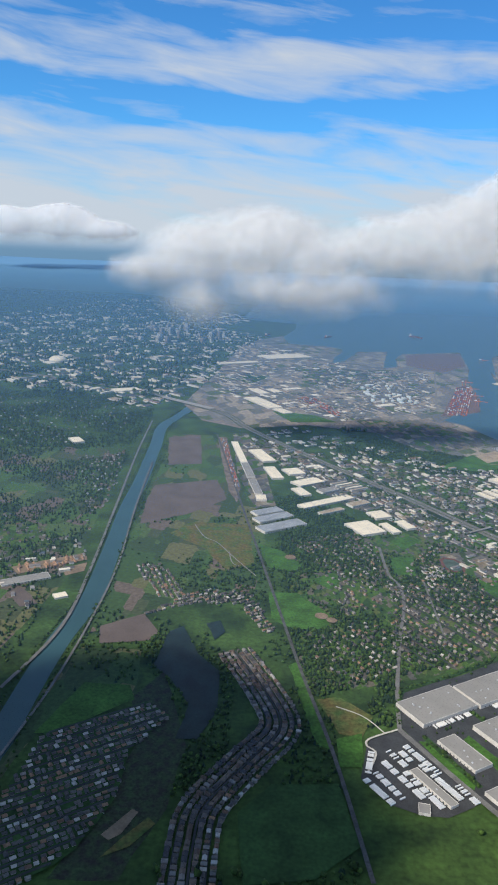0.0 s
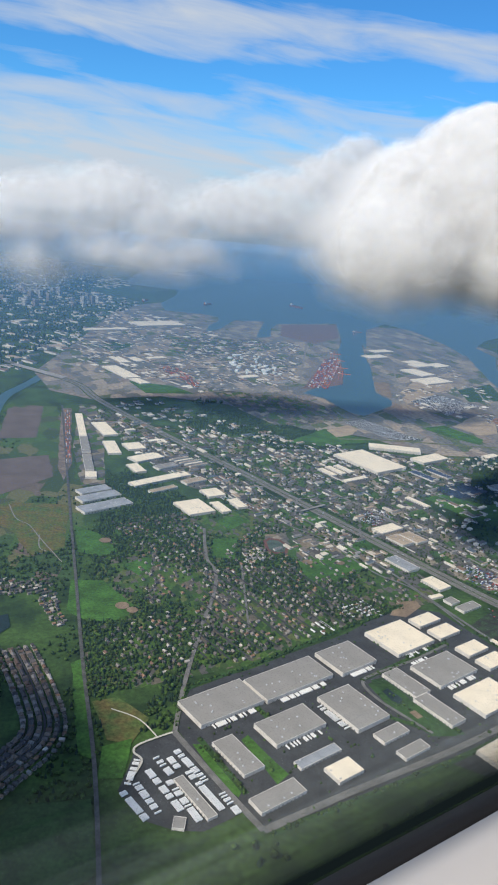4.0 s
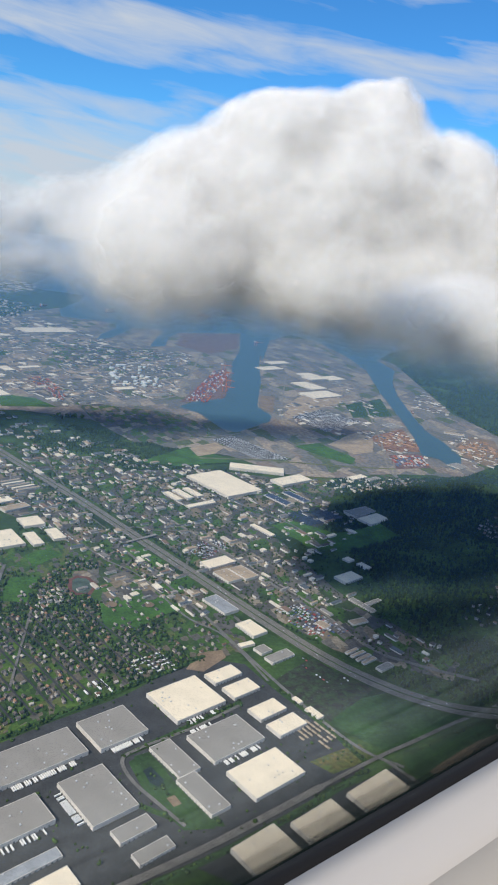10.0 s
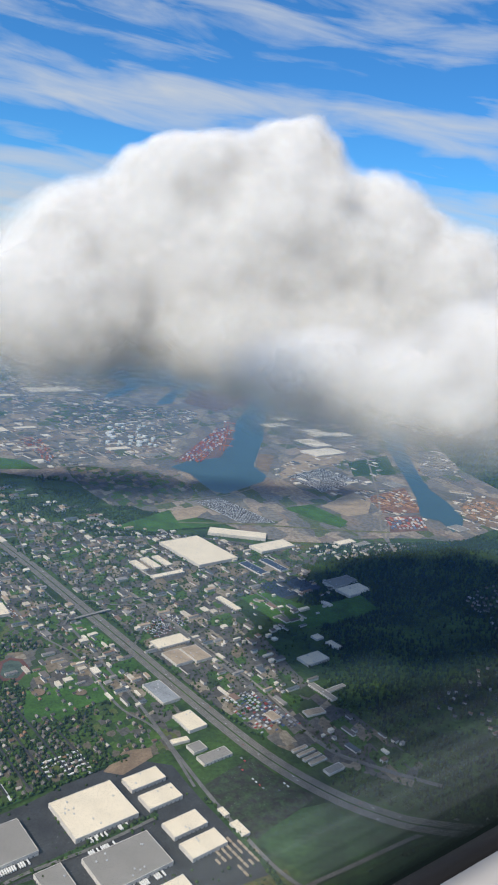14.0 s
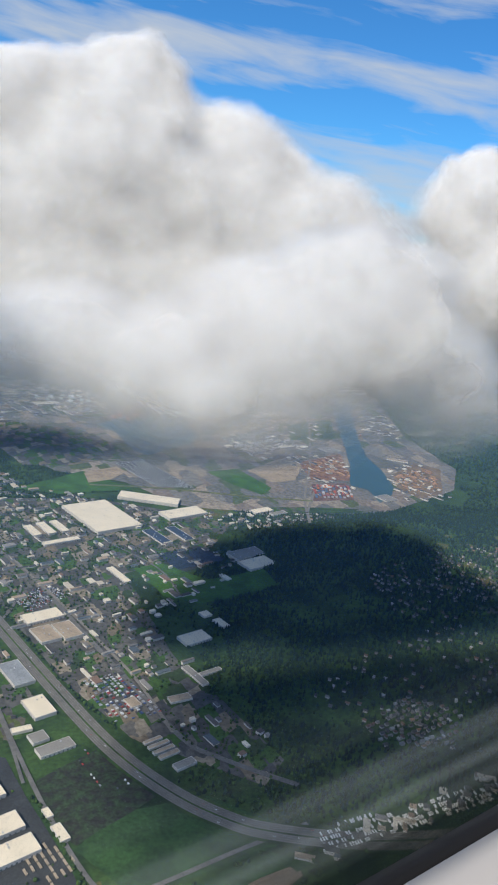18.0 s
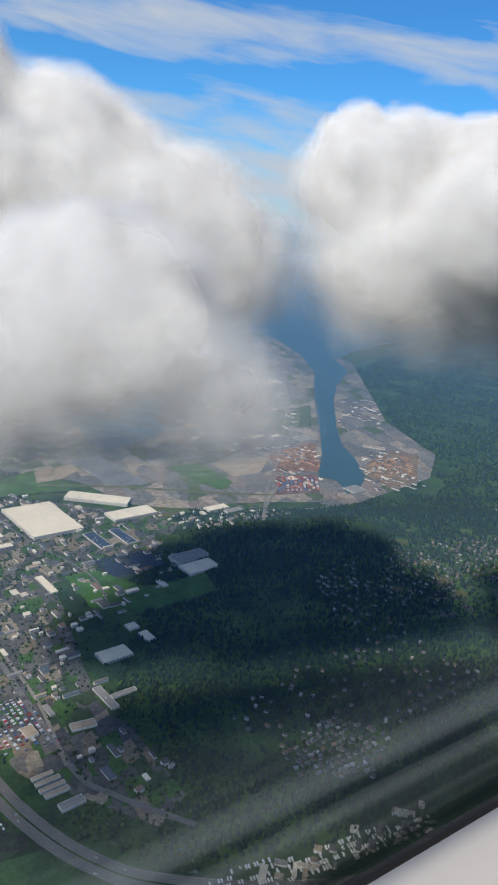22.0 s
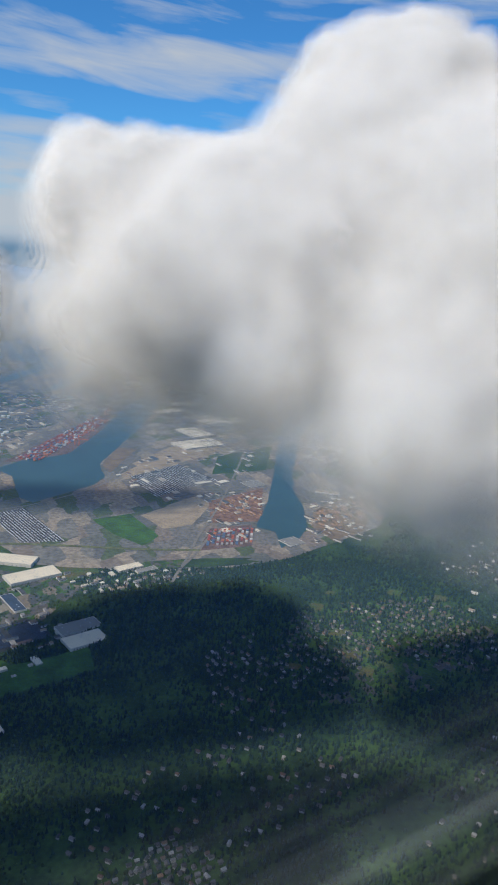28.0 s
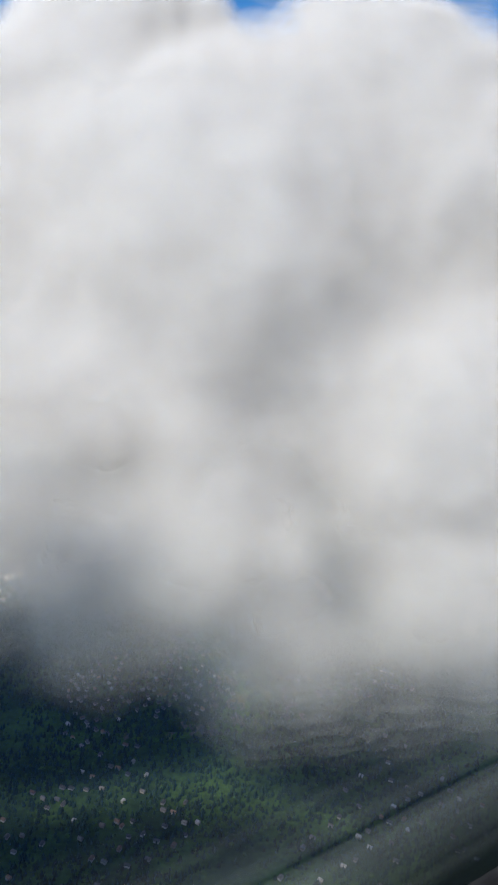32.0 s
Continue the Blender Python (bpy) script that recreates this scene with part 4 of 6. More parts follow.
CURVE = [(2, 452), (22, 404), (29, 371), (11, 341), (-10, 307), (-14, 282), (-15, 255)]
for off in (-8.6, 0.2, 8.4):
    road("ROAD", [(x + off * 0.9, y) for x, y in CURVE], 1.1, TARMAC)
curved_rows(CURVE, (-10.8, -6.4, -2.4, 2.6, 6.4, 10.8), 3.2, True)
SUBDIVISION = [(-108, 306), (-100, 358), (-49, 391), (-34, 378), (-52, 347), (-54, 309), (-66, 277), (-92, 250), (-130, 240)]
area("GRASS2", SUBDIVISION, GRASS2, "gardens")
cover(SUBDIVISION, 0)
street_rows(SUBDIVISION, 32, (3.0, 5.0), 3.15, 0.97, True, 0.2, True)
cover(SUBDIVISION, 1)
street_rows([(-84, 587), (-60, 589), (-36, 528), (-58, 526)], 110, (4, 5), 3.6, 0.9)
street_rows([(-64, 500), (-29, 541), (11, 545), (31, 481), (20, 478), (5, 520), (-31, 519)], 30, (4, 5), 3.5, 0.9)
street_rows([(52, 443), (58, 479), (91, 499), (120, 492), (107, 431), (77, 419)], -60, (5.5, 7), 5.2, 0.8, True, 0.8)
street_rows([(108, 442), (125, 564), (196, 575), (253, 507), (234, 492), (140, 440)], -60, (4.2, 7.6), 4.6, 0.68, False, 0.6, True)
street_rows([(50, 652), (110, 680), (129, 657), (128, 540), (80, 505), (75, 585)], -60, (6, 7), 5.4, 0.7, False, 1.0)
street_rows([(130, 560), (160, 640), (225, 690), (260, 620), (240, 540)], -60, (6, 8), 6, 0.6, False, 0.8)
street_rows([(235, 505), (262, 560), (300, 560), (290, 520), (262, 505)], -60, (6, 7), 5.5, 0.6, False, 0.8)
street_rows([(480, 900), (560, 905), (575, 850), (520, 830)], -40, (7, 9), 6, 0.7, False, 1.2)
street_rows([(600, 668), (640, 752), (672, 745), (690, 690), (624, 640)], -60, (6, 8), 5.5, 0.7, False, 1.2)
street_rows([(681, 766), (700, 690), (741, 670), (790, 700), (760, 780)], -50, (7, 9), 6, 0.65, False, 1.2)
street_rows([(560, 712), (605, 730), (600, 640), (560, 625)], -60, (6, 8), 5.5, 0.6, False, 1.2)
street_rows([(470, 560), (600, 640), (640, 560), (520, 500)], -30, (8, 11), 7, 0.5, False, 1.5)
street_rows([(500, 520), (530, 545), (560, 520), (540, 490), (505, 500)], 20, (4, 5), 3.8, 0.9, False, 0.4)
street_rows([(640, 500), (760, 640), (800, 560), (700, 470)], -40, (9, 12), 8, 0.5, False, 1.5)
street_rows([(-190, 500), (-150, 640), (-230, 700), (-260, 560)], 20, (9, 14), 8, 0.5, False, 2)
street_rows([(-135, 640), (-200, 900), (-150, 960), (-135, 800)], 80, (6, 9), 6, 0.5, False, 1.5)
street_rows([(-400, 900), (-420, 1250), (-160, 1250), (-170, 1050), (-240, 950)], 10, (14, 22), 10, 0.5, False, 3)
house_soup.make("housing", [HOUSE_WALL, HOUSE_ROOF], "rows of small houses with dark gable roofs", "housing")

# low sheds, shops and depots between the large ones
shed_soup = Soup()


def sheds(poly, n, turn, small, large, seed, tall=(1.0, 2.2)):
    rng = np.random.default_rng(seed)
    p = np.array(poly, float)
    made = 0
    for _ in range(n * 6):
        if made >= n:
            break
        x, y = rng.uniform(p[:, 0].min(), p[:, 0].max()), rng.uniform(p[:, 1].min(), p[:, 1].max())
        if not inside(poly, np.array(x), np.array(y)) or blocked(x, y):
            continue
        w, d = small + (large * 1.3 - small) * rng.random() ** 2.2, (small + (large - small) * rng.random() ** 1.6) * 0.6
        h = rng.uniform(*tall)
        a = turn + rng.choice((0, 90)) + rng.normal() * 1.5
        z = float(land(x, y)) + 0.12
        shed_soup.add(box_piece(x, y, w, d, h, a, z), BOX_FACES, [1] + [0] * 4)
        shed_soup.add(box_piece(x, y, w + 0.15, d + 0.15, 0.18, a, z + h), BOX_FACES, [1] * 5)
        built.append((x, y, max(w, d) / 2))
        made += 1


built = [(o.location.x, o.location.y, 14) for o in scene.objects if o.name.startswith("warehouse")]


def blocked(x, y):
    b = np.array(built)
    if np.any((b[:, 0] - x) ** 2 + (b[:, 1] - y) ** 2 < (b[:, 2] + 1.5) ** 2):
        return True
    return covered(x, y) == 2 or near_highway(x, y)


highway_line = smooth_line(HIGHWAY, 10)


def near_highway(x, y, gap=7):
    return np.min((highway_line[:, 0] - x) ** 2 + (highway_line[:, 1] - y) ** 2) < gap * gap


sheds([(170, 830), (240, 720), (300, 610), (420, 500), (440, 520), (380, 640), (470, 760), (420, 860), (320, 920), (230, 900)], 340, -60, 2.5, 9, 1)
sheds([(184, 604), (203, 587), (243, 592), (250, 606), (214, 640), (205, 630)], 22, -60, 2.5, 8, 21)
sheds([(160, 600), (175, 605), (180, 588), (162, 573)], 34, -60, 2.6, 4.6, 22)
sheds([(60, 860), (170, 690), (230, 640), (260, 560), (300, 570), (250, 680), (160, 820), (90, 930)], 190, -60, 2.5, 9, 2)
sheds([(0, 1000), (60, 900), (200, 830), (320, 900), (250, 960), (80, 1120)], 150, -60, 4, 12, 3)
sheds([(150, 1160), (330, 1260), (420, 1700), (250, 1700), (60, 1300)], 330, -60, 5, 18, 4)
sheds([(480, 1200), (640, 1500), (720, 1600), (680, 1250), (560, 1020)], 70, -60, 5, 14, 5)
sheds([(-40, 1300), (150, 1200), (250, 1800), (60, 2100), (-120, 1700)], 260, -50, 6, 24, 6)
sheds([(600, 1120), (680, 1140), (640, 960), (590, 960)], 40, -60, 4, 10, 7)
sheds([(720, 1100), (790, 1120), (780, 980), (700, 960)], 60, -50, 3, 9, 8)
sheds([(760, 1300), (860, 1500), (820, 1250)], 30, -50, 4, 12, 9)
sheds([(440, 880), (560, 880), (540, 840), (460, 830)], 40, -60, 3, 7, 10)
sheds([(430, 440), (560, 470), (560, 455), (440, 425)], 26, -20, 3, 8, 11)
sheds([(-550, 1350), (-100, 1300), (-30, 1700), (60, 2300), (-400, 2700), (-800, 2300)], 900, -40, 6, 26, 12, (1.5, 4.5))
sheds([(-800, 2300), (-100, 2400), (60, 2900), (-500, 3300)], 380, -40, 8, 30, 13, (1.5, 4))
sheds([(-270, 1330), (-120, 1280), (-150, 1200), (-260, 1280)], 26, -40, 6, 18, 14)
sheds([(-150, 500), (-125, 620), (-150, 660), (-185, 540)], 26, 20, 2.5, 7, 15)
sheds([(760, 640), (1000, 900), (1050, 1200), (820, 940)], 120, -40, 3, 7, 16)
shed_soup.make("low_buildings", [WALL, SHED_ROOF], "many low flat-roofed sheds and shops along the motorway and harbour", "low buildings")
# ---- lorry trailers ----
trailer_kind = tagged(new("trailer"), "long white box trailer parked in a freight yard", "trailer", "parked trailers")
part("box", block(bmesh.new(), 0, 0, 0.28, 0.6, 3.4, 0.72), TRAILER, trailer_kind)
part("chassis", block(bmesh.new(), 0, 0.1, 0.14, 0.4, 3.2, 0.13), DOCK, trailer_kind, "dark steel chassis")
part("axle", block(bmesh.new(), 0, -1.2, 0.0, 0.62, 0.8, 0.26), RUBBER, trailer_kind, "black double axle with tyres")
trailer_count = [0]
trailer_rng = random.Random(21)


def park_trailer(x, y, turn):
    if trailer_count[0] >= 280 or covered(x, y) == 2:
        return
    m = pose(x, y, float(land(x, y)) + 0.32, 0, 0, turn)
    if trailer_count[0]:
        copy_thing(trailer_kind, m)
    else:
        trailer_kind.matrix_world = m
    trailer_count[0] += 1


def trailer_row(ax, ay, bx, by, skip=0.22, gap=0.98, across=True):
    n = int(math.hypot(bx - ax, by - ay) / gap)
    turn = math.degrees(math.atan2(by - ay, bx - ax))
    for k in range(n):
        if trailer_rng.random() > skip:
            s = (k + 0.5) / n
            park_trailer(ax + (bx - ax) * s, ay + (by - ay) * s, turn + trailer_rng.gauss(0, 1.5) + (0 if across else 90))


for ends in ((76.8, 336.9, 88, 317), (82.9, 345, 98.5, 318), (87, 354, 94.5, 341.6), (92.7, 355.4, 98, 346), (93, 337.5, 106.5, 311.5), (102.5, 343.5, 117.5, 318),
             (97.2, 359, 111, 336.5), (117.5, 329.4, 125.4, 314.6), (73.4, 335.4, 77.8, 352.5), (71, 330.7, 82.6, 313)):
    trailer_row(*ends)


def docked(x, y, w, d, turn, side, share=0.7, skip=0.35):
    """Trailers backed against one long side of a shed."""
    along = d > w
    long, deep = (d, w) if along else (w, d)
    c, s = math.cos(radians(turn)), math.sin(radians(turn))
    n = int(long * share / 1.1)
    for k in range(n):
        if trailer_rng.random() < skip:
            continue
        p, q = (k - n / 2) * 1.1, side * (deep / 2 + 2.3)
        lx, ly = (q, p) if along else (p, q)
        park_trailer(x + c * lx - s * ly, y + s * lx + c * ly, turn + (90 if along else 0))


for shed in ((124, 397, 24, 43, -60, 1), (166.8, 419.7, 23, 51.3, -60, 1), (207.5, 442, 26, 29.5, -60, 1), (160, 376.8, 20, 35, -60, 1), (199, 391.6, 33.8, 25, -60, -1),
             (251, 466.4, 30.8, 35.5, -60, 1), (268.5, 430, 24.6, 35.5, -60, 1), (268.5, 430, 24.6, 35.5, -60, -1), (284.7, 401.3, 23.2, 34.6, -60, 1), (284.7, 401.3, 23.2, 34.6, -60, -1),
             (238.6, 415.2, 27.3, 13.2, -60, 1), (249.9, 389.3, 28.7, 12, -60, 1), (170.3, 352.5, 6.2, 28.2, -60, 1), (170.3, 352.5, 6.2, 28.2, -60, -1), (215, 369.4, 8.8, 19.7, -60, 1)):
    docked(*shed)

# ---- cars on the motorway ----
car_kinds = []
for paint in ((0.72, 0.72, 0.70), (0.05, 0.05, 0.06), (0.40, 0.41, 0.43), (0.30, 0.05, 0.04), (0.62, 0.62, 0.60)):
    cm = material("car_body_paint", paint, rough=0.3, vary=0.05)
    c = tagged(new("car"), "small car driving on the motorway", "car", "cars on the motorway")
    part("body", block(bmesh.new(), 0, 0, 0.08, 0.46, 1.15, 0.2), cm, c)
    part("cabin", block(bmesh.new(), 0, -0.05, 0.28, 0.4, 0.6, 0.14), DOCK, c, "dark glazed cabin")
    car_kinds.append(c)
car_rng = random.Random(3)
step = np.r_[0, np.cumsum(np.linalg.norm(np.diff(highway_line, axis=0), axis=1))]
for k in range(96):
    a = car_rng.uniform(900, step[-1] - 20)
    x, y = np.interp(a, step, highway_line[:, 0]), np.interp(a, step, highway_line[:, 1])
    x2, y2 = np.interp(a + 1, step, highway_line[:, 0]), np.interp(a + 1, step, highway_line[:, 1])
    off = car_rng.choice((-4.4, -3.1, -1.8, 1.8, 3.1, 4.4))
    m = pose(x - (y2 - y) * off, y + (x2 - x) * off, float(land(x, y)) + 1.0, 0, 0, math.degrees(math.atan2(y2 - y, x2 - x)) - 90)
    if k < 5:
        car_kinds[k].matrix_world = m
    else:
        copy_thing(car_rng.choice(car_kinds), m)

# ---- parked vehicles in rows, past counting ----
lot_soup = Soup()


def lot(corners, w, d, h, row_gap, gap, keep, turn, seed, mat=0):
    rng = np.random.default_rng(seed)
    p = np.array(corners, float)
    c, s = math.cos(radians(turn)), math.sin(radians(turn))
    u, v = p @ (c, s), p @ (-s, c)
    b = v.min() + row_gap / 2
    while b < v.max():
        a = u.min()
        while a < u.max():
            x, y = a * c - b * s, a * s + b * c
            if rng.random() < keep and inside(corners, np.array(x), np.array(y)):
                lot_soup.add(box_piece(x, y, w, d, h, turn, float(land(x, y)) + 0.45), BOX_FACES, [mat] * 5)
            a += gap
        b += row_gap


lot([(330, 574), (352, 586), (381, 543), (350, 534)], 0.75, 1.7, 0.6, 3.4, 1.25, 0.6, -60, 1)
lot([(354, 1031), (389, 1055), (443, 958), (400, 953)], 0.5, 1.2, 0.4, 3.2, 0.75, 0.6, -60, 2, 1)
lot([(504, 1185), (570, 1248), (618, 1178), (536, 1104)], 0.6, 1.2, 0.45, 4.2, 0.8, 0.6, -60, 3, 1)
lot([(290, 660), (320, 690), (300, 705), (275, 680)], 0.45, 1.0, 0.35, 2.4, 0.65, 0.6, 30, 4)
lot([(390, 771), (408, 781), (425, 752), (406, 742)], 0.45, 1.0, 0.35, 1.5, 0.6, 0.85, -60, 5, 2)
lot([(414, 780), (432, 794), (449, 765), (429, 753)], 0.45, 1.0, 0.35, 1.5, 0.6, 0.85, -60, 6, 2)
lot([(150, 735), (185, 700), (178, 690), (140, 730)], 0.45, 1.0, 0.35, 2.6, 0.65, 0.6, -60, 7)
lot([(216, 508), (238, 518), (250, 497), (222, 493)], 4.2, 1.1, 0.7, 4.2, 5.2, 0.8, 30, 8, 1)
lot([(190, 478), (205, 495), (214, 480), (200, 468)], 4.2, 1.1, 0.7, 4.4, 5.2, 0.8, -60, 9, 1)
lot([(310, 520), (345, 475), (370, 480), (345, 515)], 1.2, 0.8, 0.4, 6.5, 3.1, 0.3, -60, 10)
lot([(445, 445), (470, 452), (560, 462), (560, 452), (450, 432)], 0.8, 2.2, 0.8, 3.4, 1.4, 0.5, 10, 12, 1)
lot([(315, 446), (335, 436), (325, 420), (305, 430)], 3.6, 1.0, 0.6, 3.4, 4.4, 0.8, -60, 13, 3)
lot_soup.make("parked_vehicles", [CAR_PAINT, TRAILER, DARK_ROOF, TAN_ROOF], "rows of parked cars, vans and mobile homes", "parked vehicles")

# ---- harbour ----
stack_soup = Soup()
sr = np.random.default_rng(31)
for k in range(9):                      # container stacks beside the dock
    ax, ay = 349 + k * 3.6, 1252 - k * 1.2
    bx, by = ax + 88, ay + 268
    n = 44
    for i in range(n):
        if sr.random() < 0.2:
            continue
        s = (i + 0.5) / n
        stack_soup.add(box_piece(ax + (bx - ax) * s, ay + (by - ay) * s, 2.4, 4.6, 0.65 * sr.integers(1, 4), -18, 0.9), BOX_FACES, [0] * 5)
for k in range(10):                     # red stacks in the eastern yard
    for i in range(9):
        s, q = (i + 0.5) / 9, k / 9
        x, y = 586 + 46 * q + 8 * s, 950 + 6 * q + 46 * s
        if sr.random() > 0.15:
            stack_soup.add(box_piece(x, y, 2.6, 4.4, 0.6 * sr.integers(1, 3), -12, 0.9), BOX_FACES, [0] * 5)
stack_soup.make("container_stacks", [BOX_PAINT], "rows of stacked red and grey shipping containers", "containers")
log_soup = Soup()
for corners, n in (([(600, 1080), (672, 1136), (656, 1045), (602, 1039)], 48), ([(720, 1060), (764, 1085), (795, 1110), (770, 1010), (716, 1000)], 75), ([(-180, 571), (-130, 604), (-126, 593), (-174, 560)], 26)):
    p = np.array(corners, float)
    made = 0
    while made < n:
        x, y = sr.uniform(p[:, 0].min(), p[:, 0].max()), sr.uniform(p[:, 1].min(), p[:, 1].max())
        if inside(corners, np.array(x), np.array(y)):
            log_soup.add(gable_piece(x, y, sr.uniform(5, 9), sr.uniform(1.6, 2.4), 0.0, sr.uniform(0.8, 1.5), -60 + sr.normal() * 3, 0.8), GABLE_FACES, [0] * 5)
            made += 1
log_soup.make("log_piles", [LOG], "long piles of orange-brown logs in the timber yard", "log piles")


def crane(x, y, turn):
    c = tagged(new("gantry_crane"), "tall orange container gantry crane on the quay", "crane", "quay cranes")
    c.matrix_world = pose(x, y, 0.7, 0, 0, turn)
    for sx in (-3, 3):
        for sy in (-2.5, 2.5):
            part("leg", block(bmesh.new(), sx, sy, 0, 0.6, 0.6, 9), CRANE_PAINT, c)
    part("boom", block(bmesh.new(), 6, 0, 9, 24, 1.2, 1.0), CRANE_PAINT, c)
    part("mast", block(bmesh.new(), 2.6, 0, 10, 0.8, 1.0, 5), CRANE_PAINT, c)
    part("machine_house", block(bmesh.new(), -3, 0, 10, 4, 2.6, 1.8), SHIP_WHITE, c, "white machine house")


for x, y in ((458, 1545), (447, 1470), (434, 1394), (424, 1337), (600, 1900)):
    crane(x, y, -18)


def tank(x, y, r, h):
    t = tagged(new("storage_tank"), "round pale green-white storage tank in the refinery", "tank", "storage tanks")
    t.matrix_world = pose(x, y, 0.7)
    bm = bmesh.new()
    bmesh.ops.create_cone(bm, cap_ends=True, segments=20, radius1=r, radius2=r, depth=h, matrix=pose(0, 0, h / 2))
    part("shell", bm, TANK_PAINT, t)
    bm = bmesh.new()
    bmesh.ops.create_cone(bm, cap_ends=True, segments=20, radius1=r * 1.02, radius2=r * 0.1, depth=r * 0.18, matrix=pose(0, 0, h + r * 0.09))
    part("lid", bm, SHIP_WHITE, t, "shallow conical white lid")


tr_rng = random.Random(9)
for k in range(34):
    tank(tr_rng.uniform(235, 325), tr_rng.uniform(1330, 1510), tr_rng.uniform(2.2, 5.5), tr_rng.uniform(2, 4))


def ship(x, y, turn, long):
    s = tagged(new("cargo_ship"), "dark red cargo ship lying in the bay", "ship", "ships in the bay")
    s.matrix_world = pose(x, y, 0.9, 0, 0, turn)
    bm = bmesh.new()
    w = long * 0.075
    ring = [(-long / 2, -w), (long * 0.36, -w), (long / 2, 0), (long * 0.36, w), (-long / 2, w)]
    lo, hi = [bm.verts.new((a * 0.97, b * 0.85, -0.6)) for a, b in ring], [bm.verts.new((a, b, long * 0.07)) for a, b in ring]
    bm.faces.new(hi)
    for i in range(5):
        bm.faces.new((lo[i], lo[(i + 1) % 5], hi[(i + 1) % 5], hi[i]))
    part("hull", bm, SHIP_RED, s)
    part("bridge_house", block(bmesh.new(), -long * 0.4, 0, long * 0.07, long * 0.09, w * 1.7, long * 0.10), SHIP_WHITE, s, "white bridge house")
    part("funnel", block(bmesh.new(), -long * 0.46, 0, long * 0.07, long * 0.03, w * 0.5, long * 0.12), CRANE_PAINT, s)
    for k in range(4):
        part("hatch", block(bmesh.new(), long * (-0.24 + 0.16 * k), 0, long * 0.07, long * 0.12, w * 1.4, long * 0.02), SHIP_RED, s)


ship(552, 2445, -58, 60)
ship(258, 2345, 60, 50)
ship(70, 2330, 70, 44)
ship(745, 1270, 75, 16)

# ---- city across the river ----
dome = tagged(new("arena"), "large round arena with a pale shallow dome", "arena")
dome.matrix_world = pose(-407, 1642, 0)
bm = bmesh.new()
bmesh.ops.create_cone(bm, cap_ends=True, segments=40, radius1=19, radius2=19, depth=4, matrix=pose(0, 0, 2))
part("drum", bm, WALL, dome)
bm = bmesh.new()
bmesh.ops.create_uvsphere(bm, u_segments=40, v_segments=16, radius=19)
bmesh.ops.delete(bm, geom=[v for v in bm.verts if v.co.z < -0.1], context="VERTS")
bmesh.ops.scale(bm, vec=(1, 1, 0.5), verts=bm.verts)
bmesh.ops.translate(bm, vec=(0, 0, 4), verts=bm.verts)
part("dome_roof", bm, WHITE_ROOF, dome)
city_rng = random.Random(14)
GLASS = material("dark_window_bands", (0.06, 0.075, 0.09), rough=0.25, vary=0.2, size=3)
FACADE = [material("pale_tower_wall", c, vary=0.1, size=5) for c in ((0.60, 0.57, 0.52), (0.45, 0.43, 0.41), (0.35, 0.28, 0.23), (0.68, 0.66, 0.62))]
for k in range(26):
    x, y = city_rng.uniform(-300, -60), city_rng.uniform(2020, 2330)
    w, d, h = city_rng.uniform(8, 15), city_rng.uniform(8, 14), city_rng.uniform(8, 24)
    t = tagged(new("tower"), "pale city office tower with bands of dark windows", "tower", "city towers")
    t.matrix_world = pose(x, y, float(land(x, y)), 0, 0, -40)
    part("wall", block(bmesh.new(), 0, 0, 0, w, d, h), city_rng.choice(FACADE), t)
    for i in range(int(h / 2.4)):
        part("window_band", block(bmesh.new(), 0, 0, 1.2 + i * 2.4, w + 0.12, d + 0.12, 1.0), GLASS, t)
    part("roof", block(bmesh.new(), 0, 0, h, w * 0.8, d * 0.8, 0.9), GREY_ROOF, t)


# ---- bridges ----
def bridge(ax, ay, bx, by, width, height, piers, label):
    b = tagged(new("bridge"), label, "bridge")
    long = math.hypot(bx - ax, by - ay)
    b.matrix_world = pose((ax + bx) / 2, (ay + by) / 2, 0.35, 0, 0, math.degrees(math.atan2(by - ay, bx - ax)))
    part("deck", block(bmesh.new(), 0, 0, height, long, width, 0.4), CONCRETE, b)
    for side in (-1, 1):
        part("railing", block(bmesh.new(), 0, side * (width / 2 - 0.1), height + 0.4, long, 0.15, 0.3), CONCRETE, b)
    for k in range(piers):
        part("pier", block(bmesh.new(), ((k + 1) / (piers + 1) - 0.5) * long, 0, 0, 0.5, width * 0.8, height), CONCRETE, b)


bridge(-140, 1297, -48, 1214, 12, 1.2, 8, "long concrete motorway bridge over the river")
bridge(227, 690, 254, 708, 2.6, 1.3, 2, "concrete road bridge over the motorway")
bridge(-68, 1330, -30, 1310, 4, 1.0, 3, "low concrete bridge over the river")

# ---- railway yard ----
for k in range(9):
    road("RAIL", [(98 + k * 3.2, 1338 + k * 2.0), (128 + k * 2.2, 1262 + k * 2.4), (157 + k * 1.0, 1187 + k * 5)], 1.0, RAIL)
for k in range(8):
    road("RAIL", [(120 + k * 4.5, 1112 + k * 5.5), (200 + k * 3.5, 1078 + k * 6), (275 + k * 3, 1052 + k * 6.5)], 1.0, RAIL)
wagon_soup = Soup()
for k in range(9):
    for i in range(26):
        s = (i + 0.5) / 26
        if sr.random() > 0.45:
            wagon_soup.add(box_piece(98 + k * 3.2 + (59 - k * 2.2) * s, 1338 + k * 2 - (151 - k * 3) * s, 0.9, 4.4, 0.9, 21, 2.3), BOX_FACES, [0] * 5)
